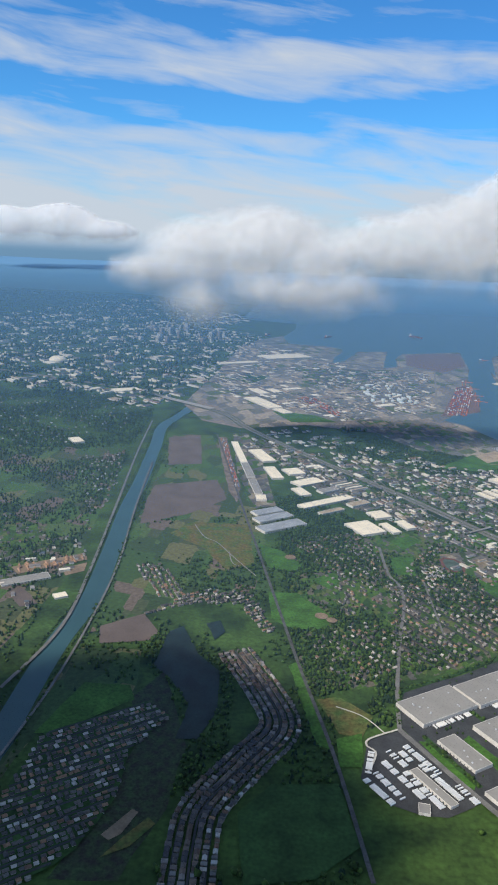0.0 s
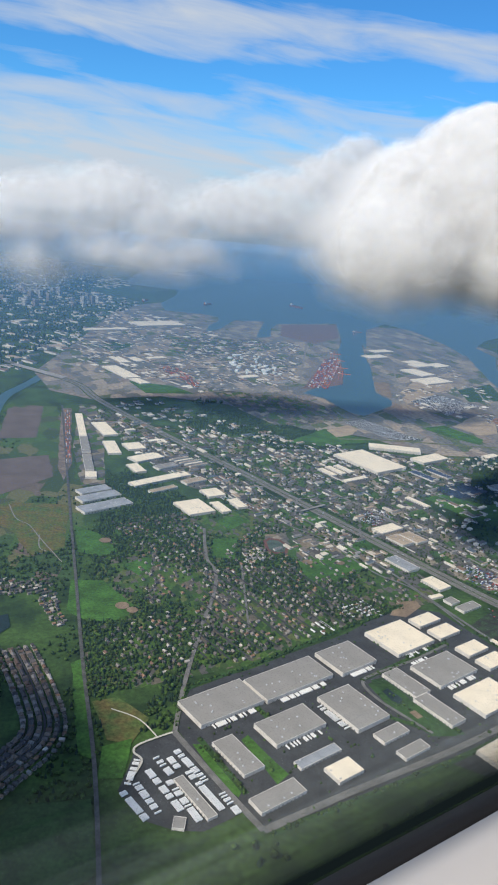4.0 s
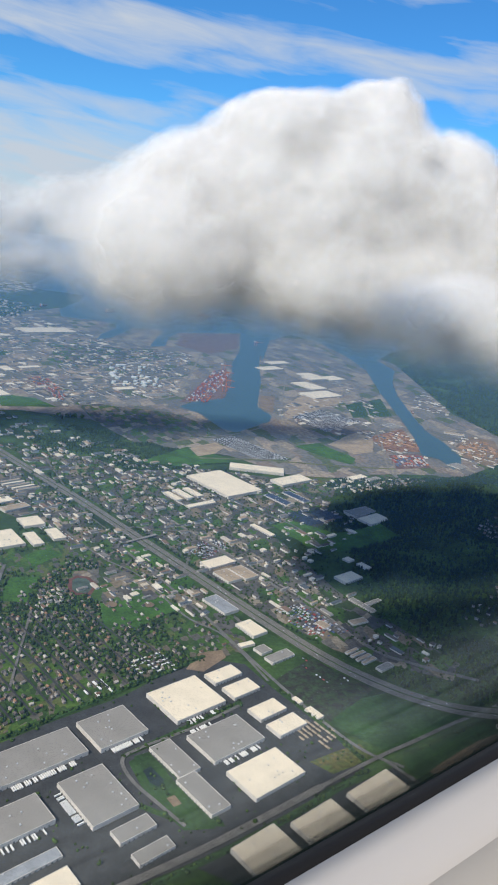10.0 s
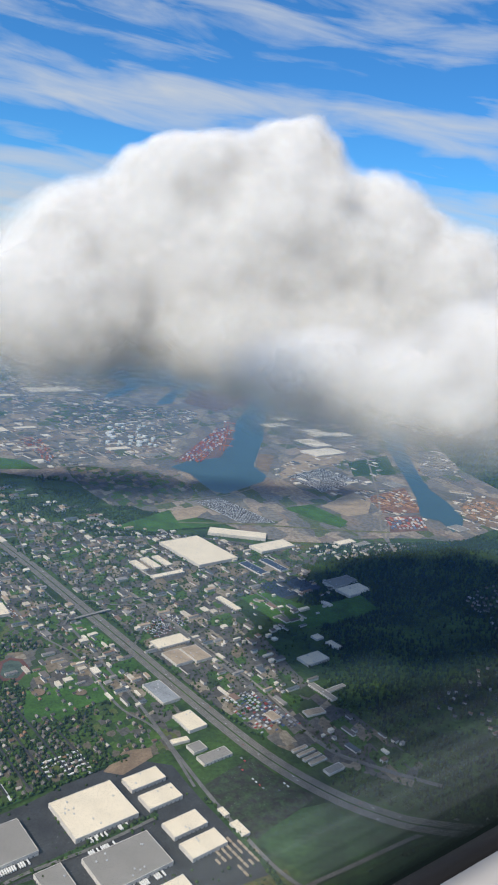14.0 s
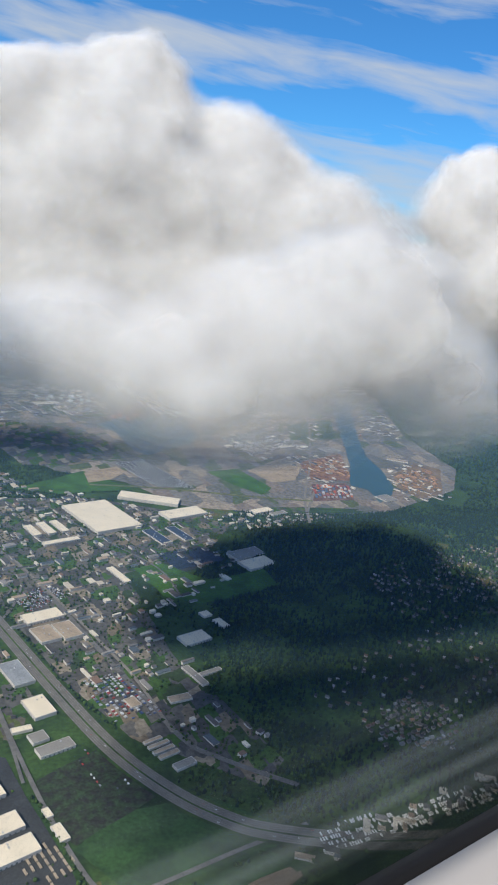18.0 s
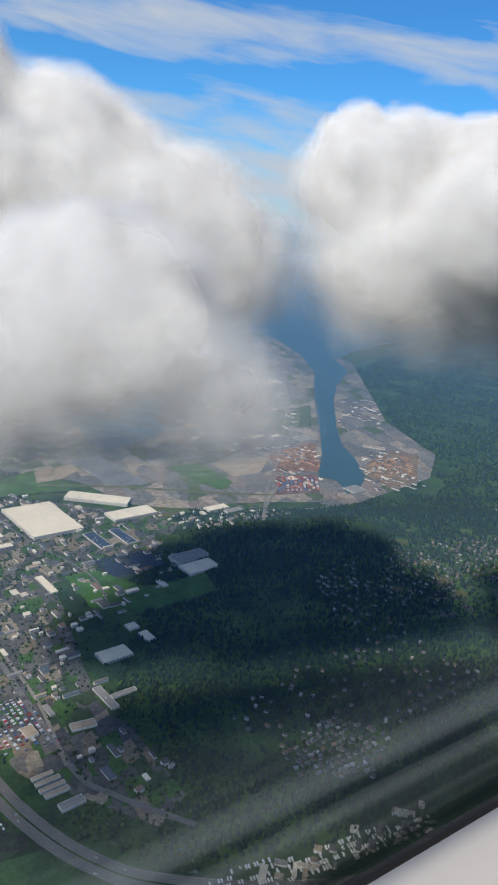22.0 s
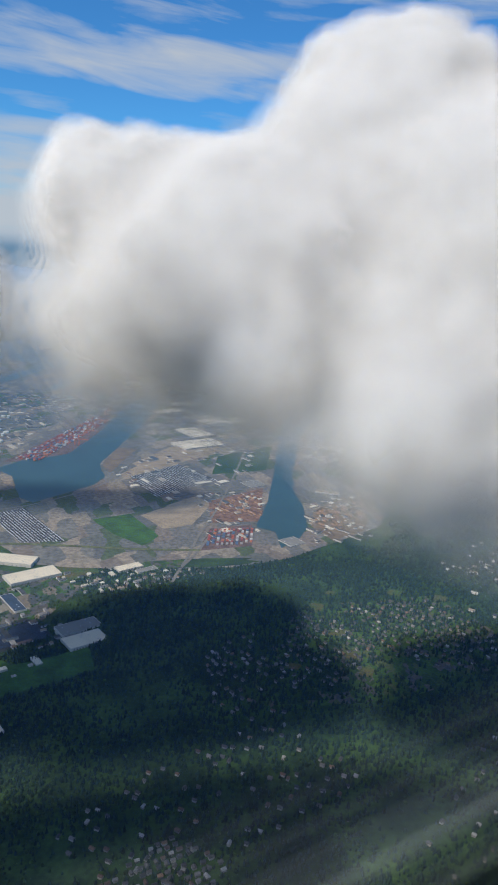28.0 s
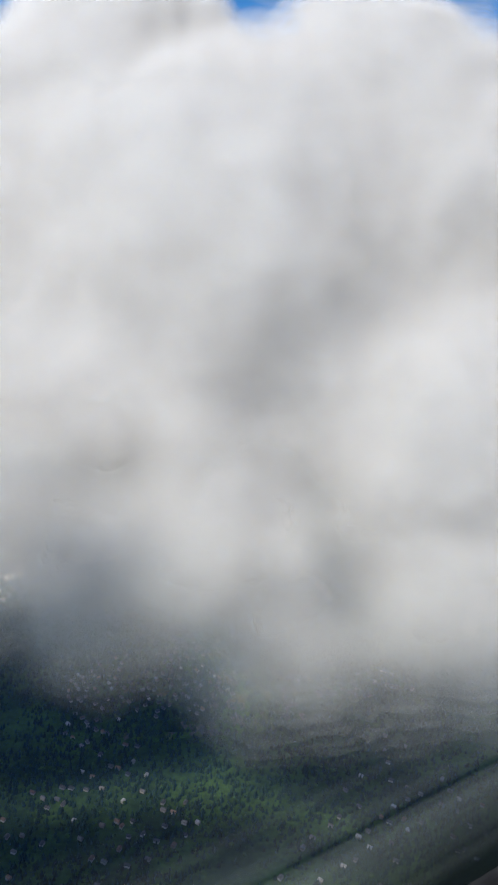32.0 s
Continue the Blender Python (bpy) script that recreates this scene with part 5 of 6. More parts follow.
for k in range(3):
    for i in range(34):
        s = (i + 0.5) / 34
        if sr.random() > 0.35:
            wagon_soup.add(box_piece(-27 + k * 2.6 + (24 - k * 1.0) * s, 1020 - 215 * s, 0.9, 4.6, 0.9, 6, 0.9), BOX_FACES, [0] * 5)
wagon_soup.make("rail_wagons", [BOX_PAINT], "strings of red and grey railway wagons in the yard", "rail wagons")


# ---- sports grounds ----
def diamond(x, y, r):
    area("EARTH", [(round(x + r * math.cos(a * 0.524), 1), round(y + r * math.sin(a * 0.524), 1)) for a in range(12)], EARTH, "ball_field")


for x, y, r in ((47.6, 613, 5), (65, 506, 5), (72, 500, 4), (210.7, 581, 4.5), (238, 581, 4)):
    diamond(x, y, r)
# ---- trees ----
def scatter(poly, spacing, seed, keep_off=True, patchy=0.0):
    """Random points in a plot, about spacing metres apart."""
    rng = np.random.default_rng(seed)
    p = np.array(poly, float)
    (x0, y0), (x1, y1) = p.min(0), p.max(0)
    n = int((x1 - x0) * (y1 - y0) / spacing ** 2)
    x, y = rng.uniform(x0, x1, n), rng.uniform(y0, y1, n)
    ok = inside(poly, x, y)
    c = covered(x, y)
    ok &= c == 0
    hx = np.array([np.min((highway_line[:, 0] - a) ** 2 + (highway_line[:, 1] - b) ** 2) for a, b in zip(x, y)]) if n < 60000 else np.full(n, 1e9)
    ok &= hx > 49
    if patchy:
        k = 0.035
        f = np.sin(x * k + 1.7 * np.sin(y * k * 0.7)) + np.sin(y * k * 1.3 + 1.3 * np.sin(x * k * 0.9 + 2)) + rng.normal(size=n) * 0.5
        ok &= f > patchy
    return np.stack([x[ok], y[ok]], -1)


def tree_mesh(name, spots, sizes, kind, seed):
    """Many crowns in one mesh: lumpy rounded ones, or tapering conifers."""
    rng = np.random.default_rng(seed)
    n = len(spots)
    if kind == "round":
        bm = bmesh.new()
        bmesh.ops.create_icosphere(bm, subdivisions=1, radius=1)
        base = np.array([v.co[:] for v in bm.verts])
        tri = np.array([[v.index for v in f.verts] for f in bm.faces])
        bm.free()
        base = base * (1.0, 1.0, 0.85) + (0, 0, 1.0)
        lump = 1 + rng.normal(size=(n, len(base), 1)) * 0.17
    else:
        a = np.arange(6) * math.pi / 3
        base = np.concatenate([np.stack([np.cos(a), np.sin(a), np.full(6, 0.1)], -1), np.stack([0.55 * np.cos(a + 0.5), 0.55 * np.sin(a + 0.5), np.full(6, 1.5)], -1), [(0, 0, 3.4)]])
        tri = np.array([(i, (i + 1) % 6, 6 + i) for i in range(6)] + [((i + 1) % 6, 6 + (i + 1) % 6, 6 + i) for i in range(6)] + [(6 + i, 6 + (i + 1) % 6, 12) for i in range(6)])
        lump = 1 + rng.normal(size=(n, len(base), 1)) * 0.12
    turn = rng.uniform(0, 6.28, n)
    c, s = np.cos(turn)[:, None], np.sin(turn)[:, None]
    b = base[None] * lump
    v = np.stack([b[..., 0] * c - b[..., 1] * s, b[..., 0] * s + b[..., 1] * c, b[..., 2]], -1) * sizes[:, None, None]
    v[..., 0] += spots[:, 0][:, None]
    v[..., 1] += spots[:, 1][:, None]
    v[..., 2] += land(spots[:, 0], spots[:, 1])[:, None] - 0.1
    f = (tri[None] + (np.arange(n) * len(base))[:, None, None]).reshape(-1, 3)
    me = bpy.data.meshes.new(name)
    quick_mesh(me, v.reshape(-1, 3), f)
    return me


def quick_mesh(me, verts, tris):
    me.vertices.add(len(verts))
    me.vertices.foreach_set("co", verts.astype(np.float32).ravel())
    me.loops.add(tris.size)
    me.loops.foreach_set("vertex_index", tris.astype(np.int32).ravel())
    me.polygons.add(len(tris))
    me.polygons.foreach_set("loop_start", np.arange(0, tris.size, 3, dtype=np.int32))
    me.update(calc_edges=True)


WOODS = [  # outline, spacing, share of conifers, patchiness
    ([(-700, 560), (-140, 560), (-140, 1200), (-220, 1300), (-700, 1300)], 3.3, 0.6, -0.75),
    ([(-260, 380), (-140, 400), (-140, 560), (-260, 560)], 3.4, 0.2, -0.1),
    ([(-65, 290), (0, 330), (5, 480), (-40, 520), (-70, 470), (-40, 400)], 2.4, 0.1, -0.6),
    ([(-105, 380), (-100, 1000), (-60, 1000), (-60, 380)], 4.0, 0.2, 0.5),
    ([(-40, 440), (45, 440), (50, 640), (0, 760), (-50, 620)], 3.4, 0.2, 0.1),
    ([(20, 250), (60, 250), (60, 440), (40, 440)], 3.0, 0.2, 0.0),
    ([(76, 372), (98, 378), (112, 440), (95, 425), (84, 400)], 2.0, 0.4, -2),
    ([(45, 400), (260, 500), (260, 620), (130, 690), (40, 690), (40, 480)], 2.15, 0.3, -0.7),
    ([(40, 660), (140, 690), (60, 800), (40, 760)], 2.4, 0.3, -0.4),
    ([(140, 640), (420, 470), (430, 700), (330, 900), (120, 900)], 4.2, 0.35, 0.4),
    ([(150, 900), (330, 880), (380, 930), (300, 985), (200, 1060), (100, 1080)], 3.0, 0.3, -0.6),
    ([(430, 460), (900, 420), (1000, 960), (560, 950), (470, 905), (430, 780)], 2.6, 0.9, -1.3),
    ([(380, 470), (470, 430), (470, 800), (420, 800), (430, 700)], 3.2, 0.35, 0.0),
    ([(410, 700), (480, 690), (560, 830), (440, 830)], 2.6, 0.5, -0.3),
    ([(760, 930), (1100, 1000), (1400, 2400), (900, 1700), (830, 1250), (800, 1000)], 5.2, 0.4, -0.9),
    ([(505, 1030), (545, 985), (600, 960), (590, 1010), (520, 1050)], 3.2, 0.3, -0.5),
    ([(470, 1150), (500, 1160), (500, 1120), (470, 1120)], 3.0, 0.3, -1),
    ([(110, 1080), (210, 1110), (280, 1600), (60, 1500), (0, 1250)], 8.0, 0.3, 0.4),
    ([(-900, 1250), (-150, 1300), (40, 2200), (-600, 3000), (-1300, 2500)], 9.0, 0.4, 0.1),
    ([(-1300, 2300), (-100, 2400), (-100, 3300), (-1500, 3600)], 13.0, 0.4, -0.3),
    ([(200, 240), (420, 330), (600, 420), (420, 455), (330, 380), (180, 300)], 4.5, 0.3, 0.3),
    ([(-140, 200), (220, 200), (140, 300), (60, 290), (-60, 260)], 5.0, 0.3, 0.2),
]
rounds, cones = [], []
for i, (poly, spacing, share, patchy) in enumerate(WOODS):
    s = scatter(poly, spacing, 100 + i, patchy=patchy)
    pick_c = np.random.default_rng(i).random(len(s)) < share
    big = spacing / 3.2 if spacing > 4.6 else 1.0
    rounds.append(np.c_[s[~pick_c], np.full((~pick_c).sum(), big)])
    cones.append(np.c_[s[pick_c], np.full(pick_c.sum(), big)])
# street and yard trees between the sheds
yard = np.array(built)
for k, poly in enumerate(([(175, 830), (235, 735), (275, 660), (320, 575), (430, 480), (445, 500), (390, 610), (360, 730), (440, 790), (470, 850), (330, 905)],
                          [(15, 990), (70, 850), (115, 760), (215, 670), (228, 690), (170, 800), (20, 1050)], [(235, 640), (290, 540), (310, 545), (250, 665)],
                          [(98, 377), (142, 430), (235, 489), (269, 511), (308, 474), (340, 403), (267, 363), (137, 306)], [(100, 960), (185, 835), (235, 890), (200, 930)])):
    g = np.random.default_rng(60 + k)
    p = np.array(poly)
    n = int(np.ptp(p[:, 0]) * np.ptp(p[:, 1]) / (12 if k != 3 else 60))
    q = np.stack([g.uniform(p[:, 0].min(), p[:, 0].max(), n), g.uniform(p[:, 1].min(), p[:, 1].max(), n)], -1)
    q += 1.6 * np.sin(q[:, ::-1] * 0.4)
    clear = inside(poly, q[:, 0], q[:, 1]) & np.array([np.all((yard[:, 0] - a) ** 2 + (yard[:, 1] - b) ** 2 > (yard[:, 2] + 0.5) ** 2) and not near_highway(a, b, 6) for a, b in q])
    q = q[clear]
    rounds.append(np.c_[q, g.uniform(0.5, 0.9, len(q))])
# hedges and belts of trees round the freight estate and along streets
for k, (line, step) in enumerate((([(98, 379), (106, 412), (142, 433), (235, 492), (269, 514)], 1.3), ([(212, 420), (250, 443), (284, 464)], 1.8), ([(138, 303), (267, 360), (342, 402)], 2.2),
                                  ([(110, 368), (130, 328)], 1.6), ([(142, 398), (156, 372)], 2.0), ([(228, 424), (256, 370)], 2.2), ([(186, 405), (240, 372)], 3.0),
                                  ([(309, 476), (330, 436), (342, 408)], 2.0), ([(52, 640), (60, 700), (40, 790)], 1.2), ([(128, 540), (118, 480), (100, 420)], 2.0),
                                  ([(232, 735), (276, 655), (318, 575), (352, 528)], 2.4), ([(150, 830), (215, 712)], 2.0), ([(300, 910), (360, 930), (420, 900)], 1.5))):
    if k < 8:
        ribbon("verge", line, 3.4, 0.44, GRASS2, "strip of rough grass beside the freight yards", "verge")
    g = np.random.default_rng(200 + k)
    way = smooth_line(line, 30)
    long = np.r_[0, np.cumsum(np.linalg.norm(np.diff(way, axis=0), axis=1))]
    at = np.arange(0, long[-1], step)
    q = np.stack([np.interp(at, long, way[:, 0]), np.interp(at, long, way[:, 1])], -1) + g.normal(size=(len(at), 2)) * 0.7
    rounds.append(np.c_[q, g.uniform(0.6, 1.1, len(q))])
# lines of trees along the river
river_line = smooth_line(RIVER[:10], 30)
rr = np.random.default_rng(5)
for side in (-1, 1):
    jitter = river_line + np.stack([side * (9.6 + np.abs(rr.normal(size=len(river_line))) * 1.2), rr.normal(size=len(river_line))], -1)
    rounds.append(np.c_[jitter, np.full(len(jitter), 0.8)])
rounds, cones = np.concatenate(rounds), np.concatenate(cones)
for kind, spots, mat, word in (("round", rounds, LEAF, "broadleaf_trees"), ("cone", cones, NEEDLE, "conifers")):
    sizes = spots[:, 2] * np.random.default_rng(8).uniform(0.6, 1.4, len(spots)) * (1.0 if kind == "round" else 0.85)
    ob = tagged(new(word, tree_mesh(word, spots[:, :2], sizes, kind, 3)), "dense dark green woods and garden trees in the valley", "trees", kind="stuff")
    ob.data.materials.append(mat)
# ---- haze over the far land, painted on a sheet ----
def haze_sheet():
    """Distant haze painted on one translucent blue sheet, more opaque away from the aircraft."""
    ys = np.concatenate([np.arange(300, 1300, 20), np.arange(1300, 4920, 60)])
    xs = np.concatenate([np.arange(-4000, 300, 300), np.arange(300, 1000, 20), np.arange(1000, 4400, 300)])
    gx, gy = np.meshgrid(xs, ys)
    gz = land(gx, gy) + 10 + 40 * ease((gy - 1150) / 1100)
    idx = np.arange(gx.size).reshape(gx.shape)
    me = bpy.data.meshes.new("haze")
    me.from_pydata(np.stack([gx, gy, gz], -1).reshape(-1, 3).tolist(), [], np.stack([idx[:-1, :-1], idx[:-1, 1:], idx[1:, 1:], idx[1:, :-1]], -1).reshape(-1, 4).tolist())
    m = bpy.data.materials.new("painted_haze")
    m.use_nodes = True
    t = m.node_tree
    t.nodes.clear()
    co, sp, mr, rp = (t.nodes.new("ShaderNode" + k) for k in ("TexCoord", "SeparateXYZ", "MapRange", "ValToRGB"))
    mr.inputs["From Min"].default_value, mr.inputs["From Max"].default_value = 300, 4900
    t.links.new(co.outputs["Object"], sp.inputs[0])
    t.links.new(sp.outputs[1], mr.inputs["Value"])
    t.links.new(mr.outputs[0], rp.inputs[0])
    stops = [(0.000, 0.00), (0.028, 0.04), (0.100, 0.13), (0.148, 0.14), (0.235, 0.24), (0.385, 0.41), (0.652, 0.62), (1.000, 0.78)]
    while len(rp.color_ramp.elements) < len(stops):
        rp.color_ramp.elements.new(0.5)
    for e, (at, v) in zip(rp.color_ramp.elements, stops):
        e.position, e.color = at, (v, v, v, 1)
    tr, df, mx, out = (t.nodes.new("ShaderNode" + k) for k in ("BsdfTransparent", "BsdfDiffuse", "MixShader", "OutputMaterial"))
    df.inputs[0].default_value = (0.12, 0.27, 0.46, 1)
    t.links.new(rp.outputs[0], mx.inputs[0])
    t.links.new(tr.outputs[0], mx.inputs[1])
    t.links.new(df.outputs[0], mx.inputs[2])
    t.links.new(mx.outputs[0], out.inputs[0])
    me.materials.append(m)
    return tagged(new("haze", me), "translucent sheet tinted blue as haze over the distant bay and city", "haze", kind="structure")


haze_sheet()
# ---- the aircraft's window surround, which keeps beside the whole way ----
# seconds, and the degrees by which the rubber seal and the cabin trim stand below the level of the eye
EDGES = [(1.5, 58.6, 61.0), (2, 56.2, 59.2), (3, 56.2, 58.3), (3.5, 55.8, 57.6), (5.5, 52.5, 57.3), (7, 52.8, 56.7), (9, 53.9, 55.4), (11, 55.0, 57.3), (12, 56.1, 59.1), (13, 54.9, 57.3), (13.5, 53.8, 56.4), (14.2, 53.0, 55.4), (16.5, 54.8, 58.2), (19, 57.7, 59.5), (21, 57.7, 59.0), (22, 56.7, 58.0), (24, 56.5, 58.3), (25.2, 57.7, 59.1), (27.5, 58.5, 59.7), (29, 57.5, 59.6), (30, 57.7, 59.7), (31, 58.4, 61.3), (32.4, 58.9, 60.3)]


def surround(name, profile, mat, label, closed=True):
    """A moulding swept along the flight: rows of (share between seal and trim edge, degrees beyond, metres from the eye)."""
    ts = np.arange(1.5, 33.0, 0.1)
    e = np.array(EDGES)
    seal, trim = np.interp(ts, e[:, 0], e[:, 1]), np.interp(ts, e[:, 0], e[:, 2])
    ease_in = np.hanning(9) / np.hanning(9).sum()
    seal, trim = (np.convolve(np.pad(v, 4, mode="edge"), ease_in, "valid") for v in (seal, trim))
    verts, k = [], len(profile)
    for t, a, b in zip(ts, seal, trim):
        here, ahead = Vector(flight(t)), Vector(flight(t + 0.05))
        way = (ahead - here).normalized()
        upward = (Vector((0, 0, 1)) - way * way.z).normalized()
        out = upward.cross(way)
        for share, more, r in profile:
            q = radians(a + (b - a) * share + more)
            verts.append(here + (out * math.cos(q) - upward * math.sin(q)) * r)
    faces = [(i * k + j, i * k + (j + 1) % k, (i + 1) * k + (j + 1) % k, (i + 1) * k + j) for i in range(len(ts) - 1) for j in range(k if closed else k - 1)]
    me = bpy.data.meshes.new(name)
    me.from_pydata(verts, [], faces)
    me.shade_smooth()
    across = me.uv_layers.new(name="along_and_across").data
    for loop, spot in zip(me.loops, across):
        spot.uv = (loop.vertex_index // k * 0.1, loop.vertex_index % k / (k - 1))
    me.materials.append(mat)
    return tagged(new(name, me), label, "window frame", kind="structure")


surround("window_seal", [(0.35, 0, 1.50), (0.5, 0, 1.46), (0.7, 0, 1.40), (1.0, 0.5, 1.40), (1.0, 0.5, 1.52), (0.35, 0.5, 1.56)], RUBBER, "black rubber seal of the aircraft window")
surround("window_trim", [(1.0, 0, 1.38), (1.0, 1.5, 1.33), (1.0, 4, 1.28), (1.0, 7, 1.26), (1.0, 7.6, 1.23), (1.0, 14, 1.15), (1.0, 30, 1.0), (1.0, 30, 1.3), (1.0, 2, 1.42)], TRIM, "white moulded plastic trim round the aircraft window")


def pane_material(colour, stops, least):
    """Acrylic with pale glare and dark edge fades painted in long smears beside the seal, clear away from it."""
    m = bpy.data.materials.new("pane_glare_and_fade")
    m.use_nodes = True
    t = m.node_tree
    t.nodes.clear()
    tr, df, mx, out, uv, sp, ns, mr, rp, mp, mu = (t.nodes.new("ShaderNode" + k) for k in (
        "BsdfTransparent", "BsdfDiffuse", "MixShader", "OutputMaterial", "UVMap", "SeparateXYZ", "TexNoise", "MapRange", "ValToRGB", "Mapping", "Math"))
    df.inputs[0].default_value = (*colour, 1)
    uv.uv_map = "along_and_across"
    mp.inputs["Scale"].default_value = (0.16, 9.0, 1)
    ns.inputs["Scale"].default_value, ns.inputs["Detail"].default_value = 1.0, 5.0
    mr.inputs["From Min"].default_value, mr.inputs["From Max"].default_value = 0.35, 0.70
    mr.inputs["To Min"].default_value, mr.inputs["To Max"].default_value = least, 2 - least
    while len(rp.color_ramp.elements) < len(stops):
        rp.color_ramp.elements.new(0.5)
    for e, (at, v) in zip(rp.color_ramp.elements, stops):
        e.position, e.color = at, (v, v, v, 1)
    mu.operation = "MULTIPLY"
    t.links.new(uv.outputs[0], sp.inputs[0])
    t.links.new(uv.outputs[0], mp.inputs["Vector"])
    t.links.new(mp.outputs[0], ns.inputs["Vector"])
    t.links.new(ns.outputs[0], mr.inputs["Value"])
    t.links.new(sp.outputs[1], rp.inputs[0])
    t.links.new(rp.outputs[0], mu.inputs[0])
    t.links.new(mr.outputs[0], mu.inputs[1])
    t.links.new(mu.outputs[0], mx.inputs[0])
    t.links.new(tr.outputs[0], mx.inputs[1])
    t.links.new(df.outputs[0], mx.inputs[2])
    t.links.new(mx.outputs[0], out.inputs[0])
    return m


# glare on the pane, painted as a pale translucent strip
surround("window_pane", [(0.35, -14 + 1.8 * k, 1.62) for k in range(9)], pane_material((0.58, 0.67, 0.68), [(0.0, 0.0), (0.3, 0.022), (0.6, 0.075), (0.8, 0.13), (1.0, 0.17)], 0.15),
         "pale glare painted on the rim of the clear aircraft window pane", closed=False)
# added strip painted darker towards the seal, for its soft shaded edge
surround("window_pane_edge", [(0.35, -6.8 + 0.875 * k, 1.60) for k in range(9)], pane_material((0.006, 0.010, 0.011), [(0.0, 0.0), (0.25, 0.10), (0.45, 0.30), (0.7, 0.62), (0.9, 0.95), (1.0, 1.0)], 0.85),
         "strip painted dark towards the seal, as soft shade on the pane edge", closed=False)
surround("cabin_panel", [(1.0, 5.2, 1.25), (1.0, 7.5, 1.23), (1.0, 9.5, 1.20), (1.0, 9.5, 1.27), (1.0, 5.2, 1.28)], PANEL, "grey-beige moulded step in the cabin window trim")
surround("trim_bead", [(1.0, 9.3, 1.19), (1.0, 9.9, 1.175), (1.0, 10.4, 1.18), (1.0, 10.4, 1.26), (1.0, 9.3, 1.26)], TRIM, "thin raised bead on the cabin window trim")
# ---- clouds ----
LATTICE = np.random.default_rng(77).random((32, 32, 32)).astype(np.float32)


def value_noise(p):
    """Smooth lattice noise, 0 to 1."""
    i = np.floor(p).astype(np.int64)
    f = p - i
    f = f * f * (3 - 2 * f)
    i0, i1 = i & 31, (i + 1) & 31
    out = 0
    for a in (0, 1):
        wx = f[:, 0] if a else 1 - f[:, 0]
        ix = i1[:, 0] if a else i0[:, 0]
        for b in (0, 1):
            wy = f[:, 1] if b else 1 - f[:, 1]
            iy = i1[:, 1] if b else i0[:, 1]
            for c in (0, 1):
                wz = f[:, 2] if c else 1 - f[:, 2]
                iz = i1[:, 2] if c else i0[:, 2]
                out = out + wx * wy * wz * LATTICE[ix, iy, iz]
    return out


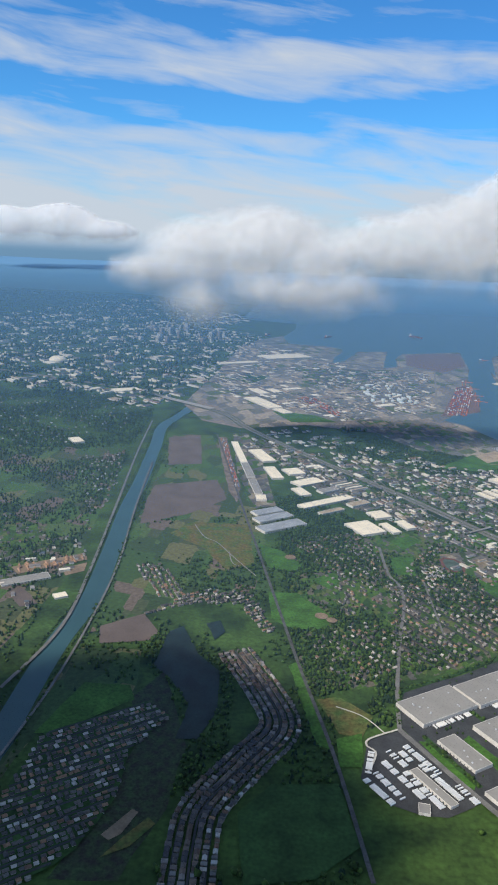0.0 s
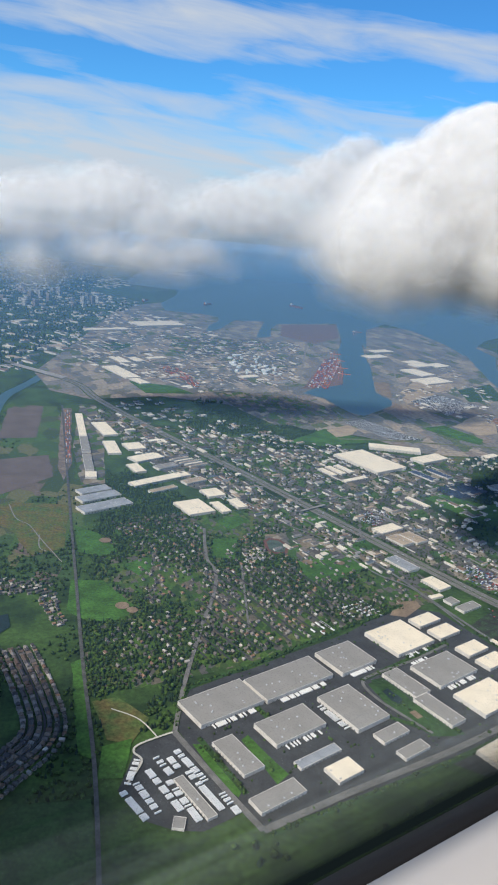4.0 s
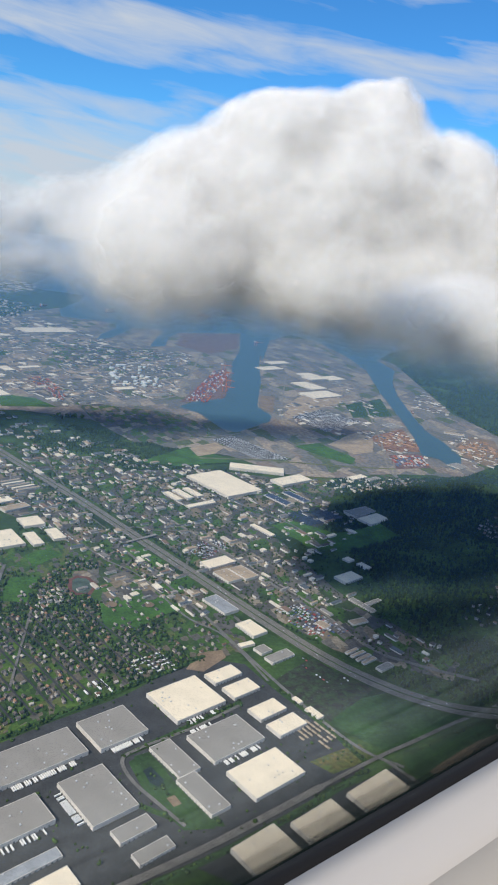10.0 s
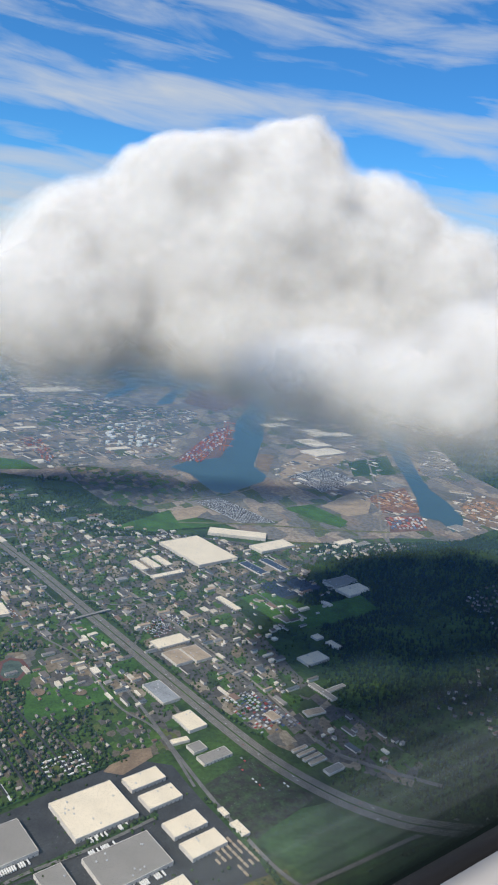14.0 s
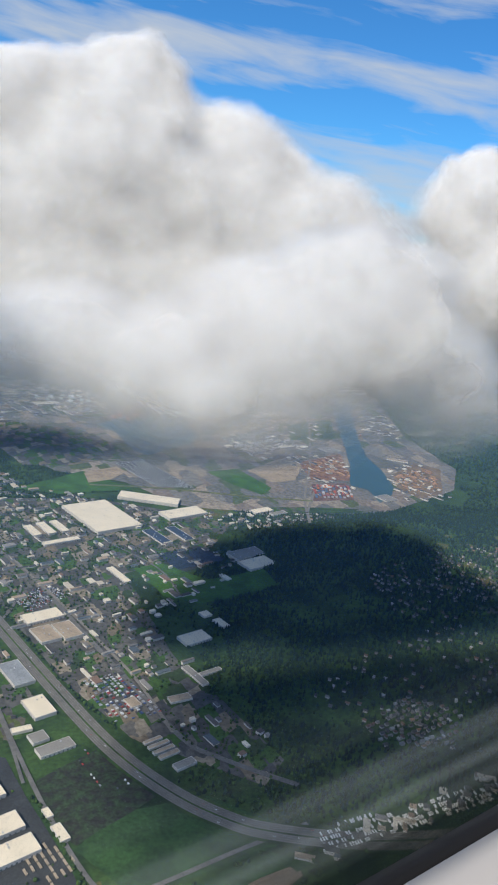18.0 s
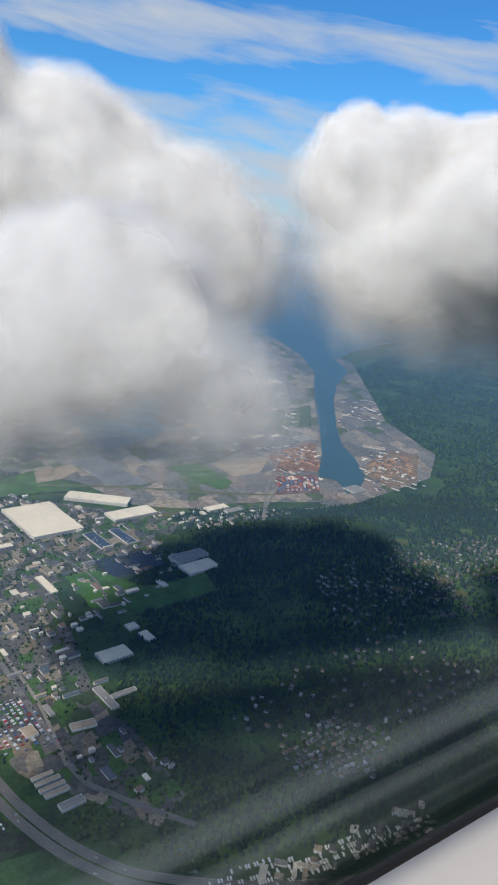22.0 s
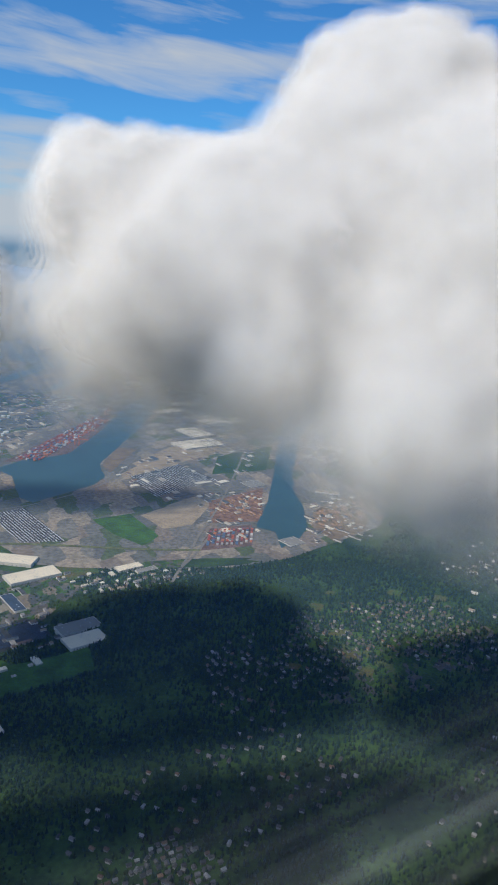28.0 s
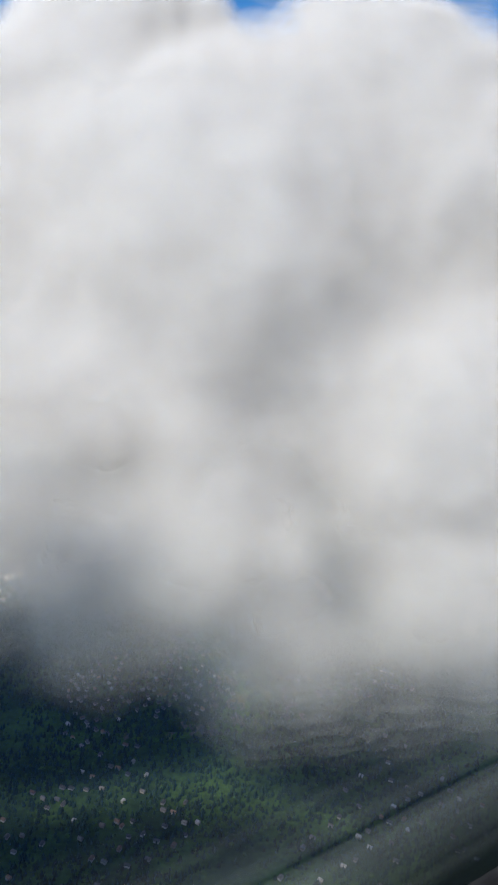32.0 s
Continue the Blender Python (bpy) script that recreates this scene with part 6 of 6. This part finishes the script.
class Cumulus:
    """A field of depth below the cloud's skin, in metres, on a grid of points."""
    def __init__(self, lobes, grain, cell):
        c = np.array([l[:3] for l in lobes], float)
        r = np.array([l[3:] for l in lobes], float)
        self.cell, self.origin = cell, (c - r).min(0) - 16 * grain
        top = (c + r).max(0) + 12 * grain
        n = np.ceil((top - self.origin) / cell).astype(int) + 1
        self.axes = [self.origin[k] + np.arange(n[k]) * cell for k in range(3)]
        grid = np.stack(np.meshgrid(*self.axes, indexing="ij"), -1).reshape(-1, 3)
        g = np.zeros(len(grid))
        blend = 5.0 * grain
        for ci, ri in zip(c, r):
            q = np.linalg.norm((grid - ci) / ri, axis=1)
            g += np.exp(np.clip((1 - q) * ri.prod() ** (1 / 3), -80, 80) / blend)
        f = blend * np.log(g + 1e-12)
        turn = np.array([[0.80, 0.36, -0.48], [-0.60, 0.48, -0.64], [0.0, 0.80, 0.60]])
        p = grid @ turn / grain
        f += grain * 5 * (value_noise(p / 34) - 0.5)
        for size, high in ((19.0, 7.4), (9.0, 3.5), (4.6, 0.9)):
            if size * grain > cell * 2.4:
                p = p @ turn + 5.3
                f += grain * high * (np.abs(value_noise(p / size) * 2 - 1) - 0.3)
        self.field = f.reshape(n)
        bottom, crest = (c[:, 2] - r[:, 2]).min(), (c[:, 2] + r[:, 2]).max()
        self.low = 1 - np.clip((self.axes[2] - bottom) / (crest - bottom), 0, 1)
        blur = self.field
        for _ in range(max(1, int(round(5 * grain / cell)))):
            for ax in range(3):
                blur = (np.roll(blur, 1, ax) + 2 * blur + np.roll(blur, -1, ax)) / 4
        self.slope = -np.stack(np.gradient(blur), -1)

    def skin(self, deep):
        """The surface at one depth, as smooth quads (surface nets)."""
        g = self.field - deep[None, None, :]
        inside = g > 0
        m = tuple(k - 1 for k in g.shape)
        place, count = np.zeros(m + (3,), np.float32), np.zeros(m, np.int32)
        for ax in range(3):
            for u in (0, 1):
                for v in (0, 1):
                    off = [u, v]
                    off.insert(ax, 0)
                    a = tuple(slice(o, o + k) for o, k in zip(off, m))
                    off[ax] = 1
                    b = tuple(slice(o, o + k) for o, k in zip(off, m))
                    cross = inside[a] != inside[b]
                    t = np.where(cross, g[a] / np.where(cross, g[a] - g[b], 1), 0)
                    off[ax] = 0
                    for k in range(3):
                        place[..., k] += cross * (t if k == ax else off[k])
                    count += cross
        active = count > 0
        number = np.full(m, -1)
        number[active] = np.arange(active.sum())
        at = np.argwhere(active)
        local = place[active] / count[active][:, None]
        verts = self.origin + (at + local) * self.cell
        quads = []
        for ax in range(3):
            u, v = (ax + 1) % 3, (ax + 2) % 3
            lo, hi = [slice(1, -1)] * 3, [slice(1, -1)] * 3
            lo[ax], hi[ax] = slice(0, -1), slice(1, None)
            one, two = inside[tuple(lo)], inside[tuple(hi)]
            e = np.argwhere(one != two)
            outward = one[tuple(e.T)]
            e[:, u] += 1
            e[:, v] += 1
            ring = []
            for du, dv in ((0, 0), (-1, 0), (-1, -1), (0, -1)):
                q = e.copy()
                q[:, u] += du
                q[:, v] += dv
                ring.append(number[tuple(q.T)])
            ring = np.stack(ring, -1)
            quads.append(np.where(outward[:, None], ring, ring[:, ::-1]))
        quads = np.concatenate(quads)
        facing = self.slope[tuple(at.T)] * 0.5 + self.slope[tuple((at + 1).T)] * 0.5
        return verts, quads[(quads >= 0).all(1)], facing / (np.linalg.norm(facing, axis=1)[:, None] + 1e-9)


def layers(n, thin=False, dense=4.2):
    """Depths under the skin in metres, and how much of the sight a layer there stops: thin outside, dense within."""
    thick = dense * ((np.arange(n) + 1) / n) ** 2.0
    deep = -13 + 9.6 * np.log(1 + (thick - thick[0] / 2) / 0.173)
    stop = 1 - np.exp(-np.diff(thick, prepend=0.0))
    if not thin:
        deep, stop = np.r_[deep, deep[-1] + 1], np.r_[stop, 1.0]
    return list(zip(deep.tolist(), stop.tolist()))


def vapour(alpha):
    """White vapour that stops a share of the light, unevenly."""
    m = bpy.data.materials.new("cloud_vapour")
    m.use_nodes = True
    t = m.node_tree
    t.nodes.clear()
    df, tl, mix, out = (t.nodes.new("ShaderNode" + k) for k in ("BsdfDiffuse", "BsdfTranslucent", "MixShader", "OutputMaterial"))
    df.inputs[0].default_value = tl.inputs[0].default_value = (0.938, 0.945, 0.953, 1)
    mix.inputs[0].default_value = 0.6
    t.links.new(df.outputs[0], mix.inputs[1])
    t.links.new(tl.outputs[0], mix.inputs[2])
    if alpha >= 1:
        t.links.new(mix.outputs[0], out.inputs[0])
        return m
    co, ns, mr, tr, mx = (t.nodes.new("ShaderNode" + k) for k in ("TexCoord", "TexNoise", "MapRange", "BsdfTransparent", "MixShader"))
    ns.inputs["Scale"].default_value, ns.inputs["Detail"].default_value = 0.07, 4.0
    mr.inputs["From Min"].default_value, mr.inputs["From Max"].default_value = 0.36, 0.64
    mr.inputs["To Min"].default_value, mr.inputs["To Max"].default_value = alpha * 0.7, min(1.0, alpha * 1.3)
    t.links.new(co.outputs["Object"], ns.inputs["Vector"])
    t.links.new(ns.outputs[0], mr.inputs["Value"])
    t.links.new(mr.outputs[0], mx.inputs[0])
    t.links.new(tr.outputs[0], mx.inputs[1])
    t.links.new(mix.outputs[0], mx.inputs[2])
    t.links.new(mx.outputs[0], out.inputs[0])
    return m


vapours = {}


def vapour_like(alpha):
    if alpha not in vapours:
        vapours[alpha] = vapour(alpha)
    return vapours[alpha]


def cloud(lobes, grain=1.0, soft=1.0, cell=3.2, loose=1.0, fine=12, thin=False, dense=4.2):
    """A cumulus: a billowing body under layers of thinner and thinner vapour, loosest at its base."""
    cu = Cumulus(lobes, grain, cell)
    body = tagged(new("cloud"), "white billowing cumulus cloud with a soft grey base", "cloud", "cumulus clouds")
    for level, alpha in layers(fine, thin, dense):
        v, f, facing = cu.skin(level * grain * soft * (0.22 + loose * cu.low ** 1.3))
        if len(f) < 4:
            continue
        me = bpy.data.meshes.new("vapour_layer")
        quick_mesh(me, v, np.concatenate([f[:, [0, 1, 2]], f[:, [0, 2, 3]]]))
        me.shade_smooth()
        # normals leaned towards the sun, so that shaded sides come out lighter
        facing = facing + np.array(sun_way) * 1.65
        me.normals_split_custom_set_from_vertices((facing / (np.linalg.norm(facing, axis=1)[:, None] + 1e-9)).tolist())
        me.materials.append(vapour_like(round(alpha, 4)))
        new("vapour_layer", me).parent = body
    return body


scene.cycles.transparent_max_bounces = 64
# lobes at y 600 and 590, hidden behind the front, are added to shade the hill
cloud([(332, 508, 328, 22, 28, 24), (285, 520, 312, 42, 50, 32), (238, 525, 282, 42, 50, 32), (300, 540, 265, 80, 70, 44),
       (375, 515, 292, 42, 50, 38), (415, 505, 274, 44, 50, 36), (222, 500, 253, 50, 44, 32), (360, 502, 248, 60, 44, 32), (438, 490, 267, 26, 30, 22),
       (310, 600, 268, 90, 60, 40), (390, 590, 270, 56, 60, 36), (315, 490, 245, 52, 36, 24), (325, 497, 300, 40, 36, 34), (300, 500, 280, 60, 36, 36), (398, 494, 252, 32, 28, 22)], fine=18, cell=3.5)
cloud([(404, 352, 258, 20, 20, 22), (376, 345, 252, 28, 22, 20), (425, 350, 246, 12, 14, 10), (350, 335, 240, 22, 18, 12), (392, 352, 268, 20, 18, 18), (346, 347, 244, 26, 22, 15), (316, 352, 246, 26, 20, 14)], grain=0.8, soft=1.15, cell=2.6, fine=18, loose=0.75)
cloud([(500, 500, 303, 28, 36, 27), (547, 505, 298, 42, 45, 36), (515, 480, 272, 40, 40, 28), (580, 505, 285, 50, 50, 42), (545, 474, 264, 40, 34, 22), (592, 478, 264, 34, 30, 20)], fine=18)
cloud([(585, 464, 337, 30, 32, 28), (567, 473, 344, 13, 14, 12), (602, 412, 302, 38, 36, 36), (540, 430, 294, 38, 34, 26), (640, 432, 312, 50, 40, 44), (590, 410, 276, 44, 30, 24),
       (517, 440, 283, 20, 20, 15), (539, 398, 270, 15, 15, 14), (560, 364, 264, 16, 15, 13), (581, 384, 250, 20, 16, 14), (604, 390, 250, 26, 20, 18), (622, 395, 232, 20, 17, 16),
       (656, 392, 242, 28, 22, 22), (650, 400, 270, 40, 30, 30), (575, 440, 310, 40, 30, 34)], grain=0.7, soft=1.2, cell=2.6, fine=22)
cloud([(29, 948, 273, 53, 27, 31), (-4, 948, 254, 42, 27, 24), (-65, 946, 255, 42, 27, 27), (-110, 941, 231, 31, 27, 10), (86, 945, 248, 38, 27, 23), (172, 934, 268, 57, 27, 31), (242, 918, 278, 64, 27, 38), (293, 902, 306, 50, 27, 50), (-58, 944, 196, 15, 27, 11), (26, 947, 212, 21, 27, 8), (68, 945, 209, 31, 27, 12), (122, 940, 216, 31, 27, 11)], grain=1.8, cell=5, soft=1.3, thin=True, dense=0.8)
cloud([(-1263, 4110, 335, 144, 110, 70), (-1014, 4178, 354, 177, 110, 83), (-798, 4225, 313, 160, 110, 45)], grain=3.0, cell=20, soft=1.2, thin=True, dense=0.8)
# out of view on the left, added to shade the near ground
cloud([(-300, 160, 300, 120, 100, 42), (-240, 110, 290, 95, 80, 40)], cell=8, grain=1.5)
# unseen high overhead, added so that its shadow darkens the hill
cloud([(132, 228, 545, 184, 33, 18)], grain=0.8, cell=6)
# thin unseen cloud overhead, added to half-shade the land by the motorway bend
cloud([(-5, 150, 548, 70, 68, 14)], grain=1.2, cell=7, fine=6, thin=True, dense=0.9)
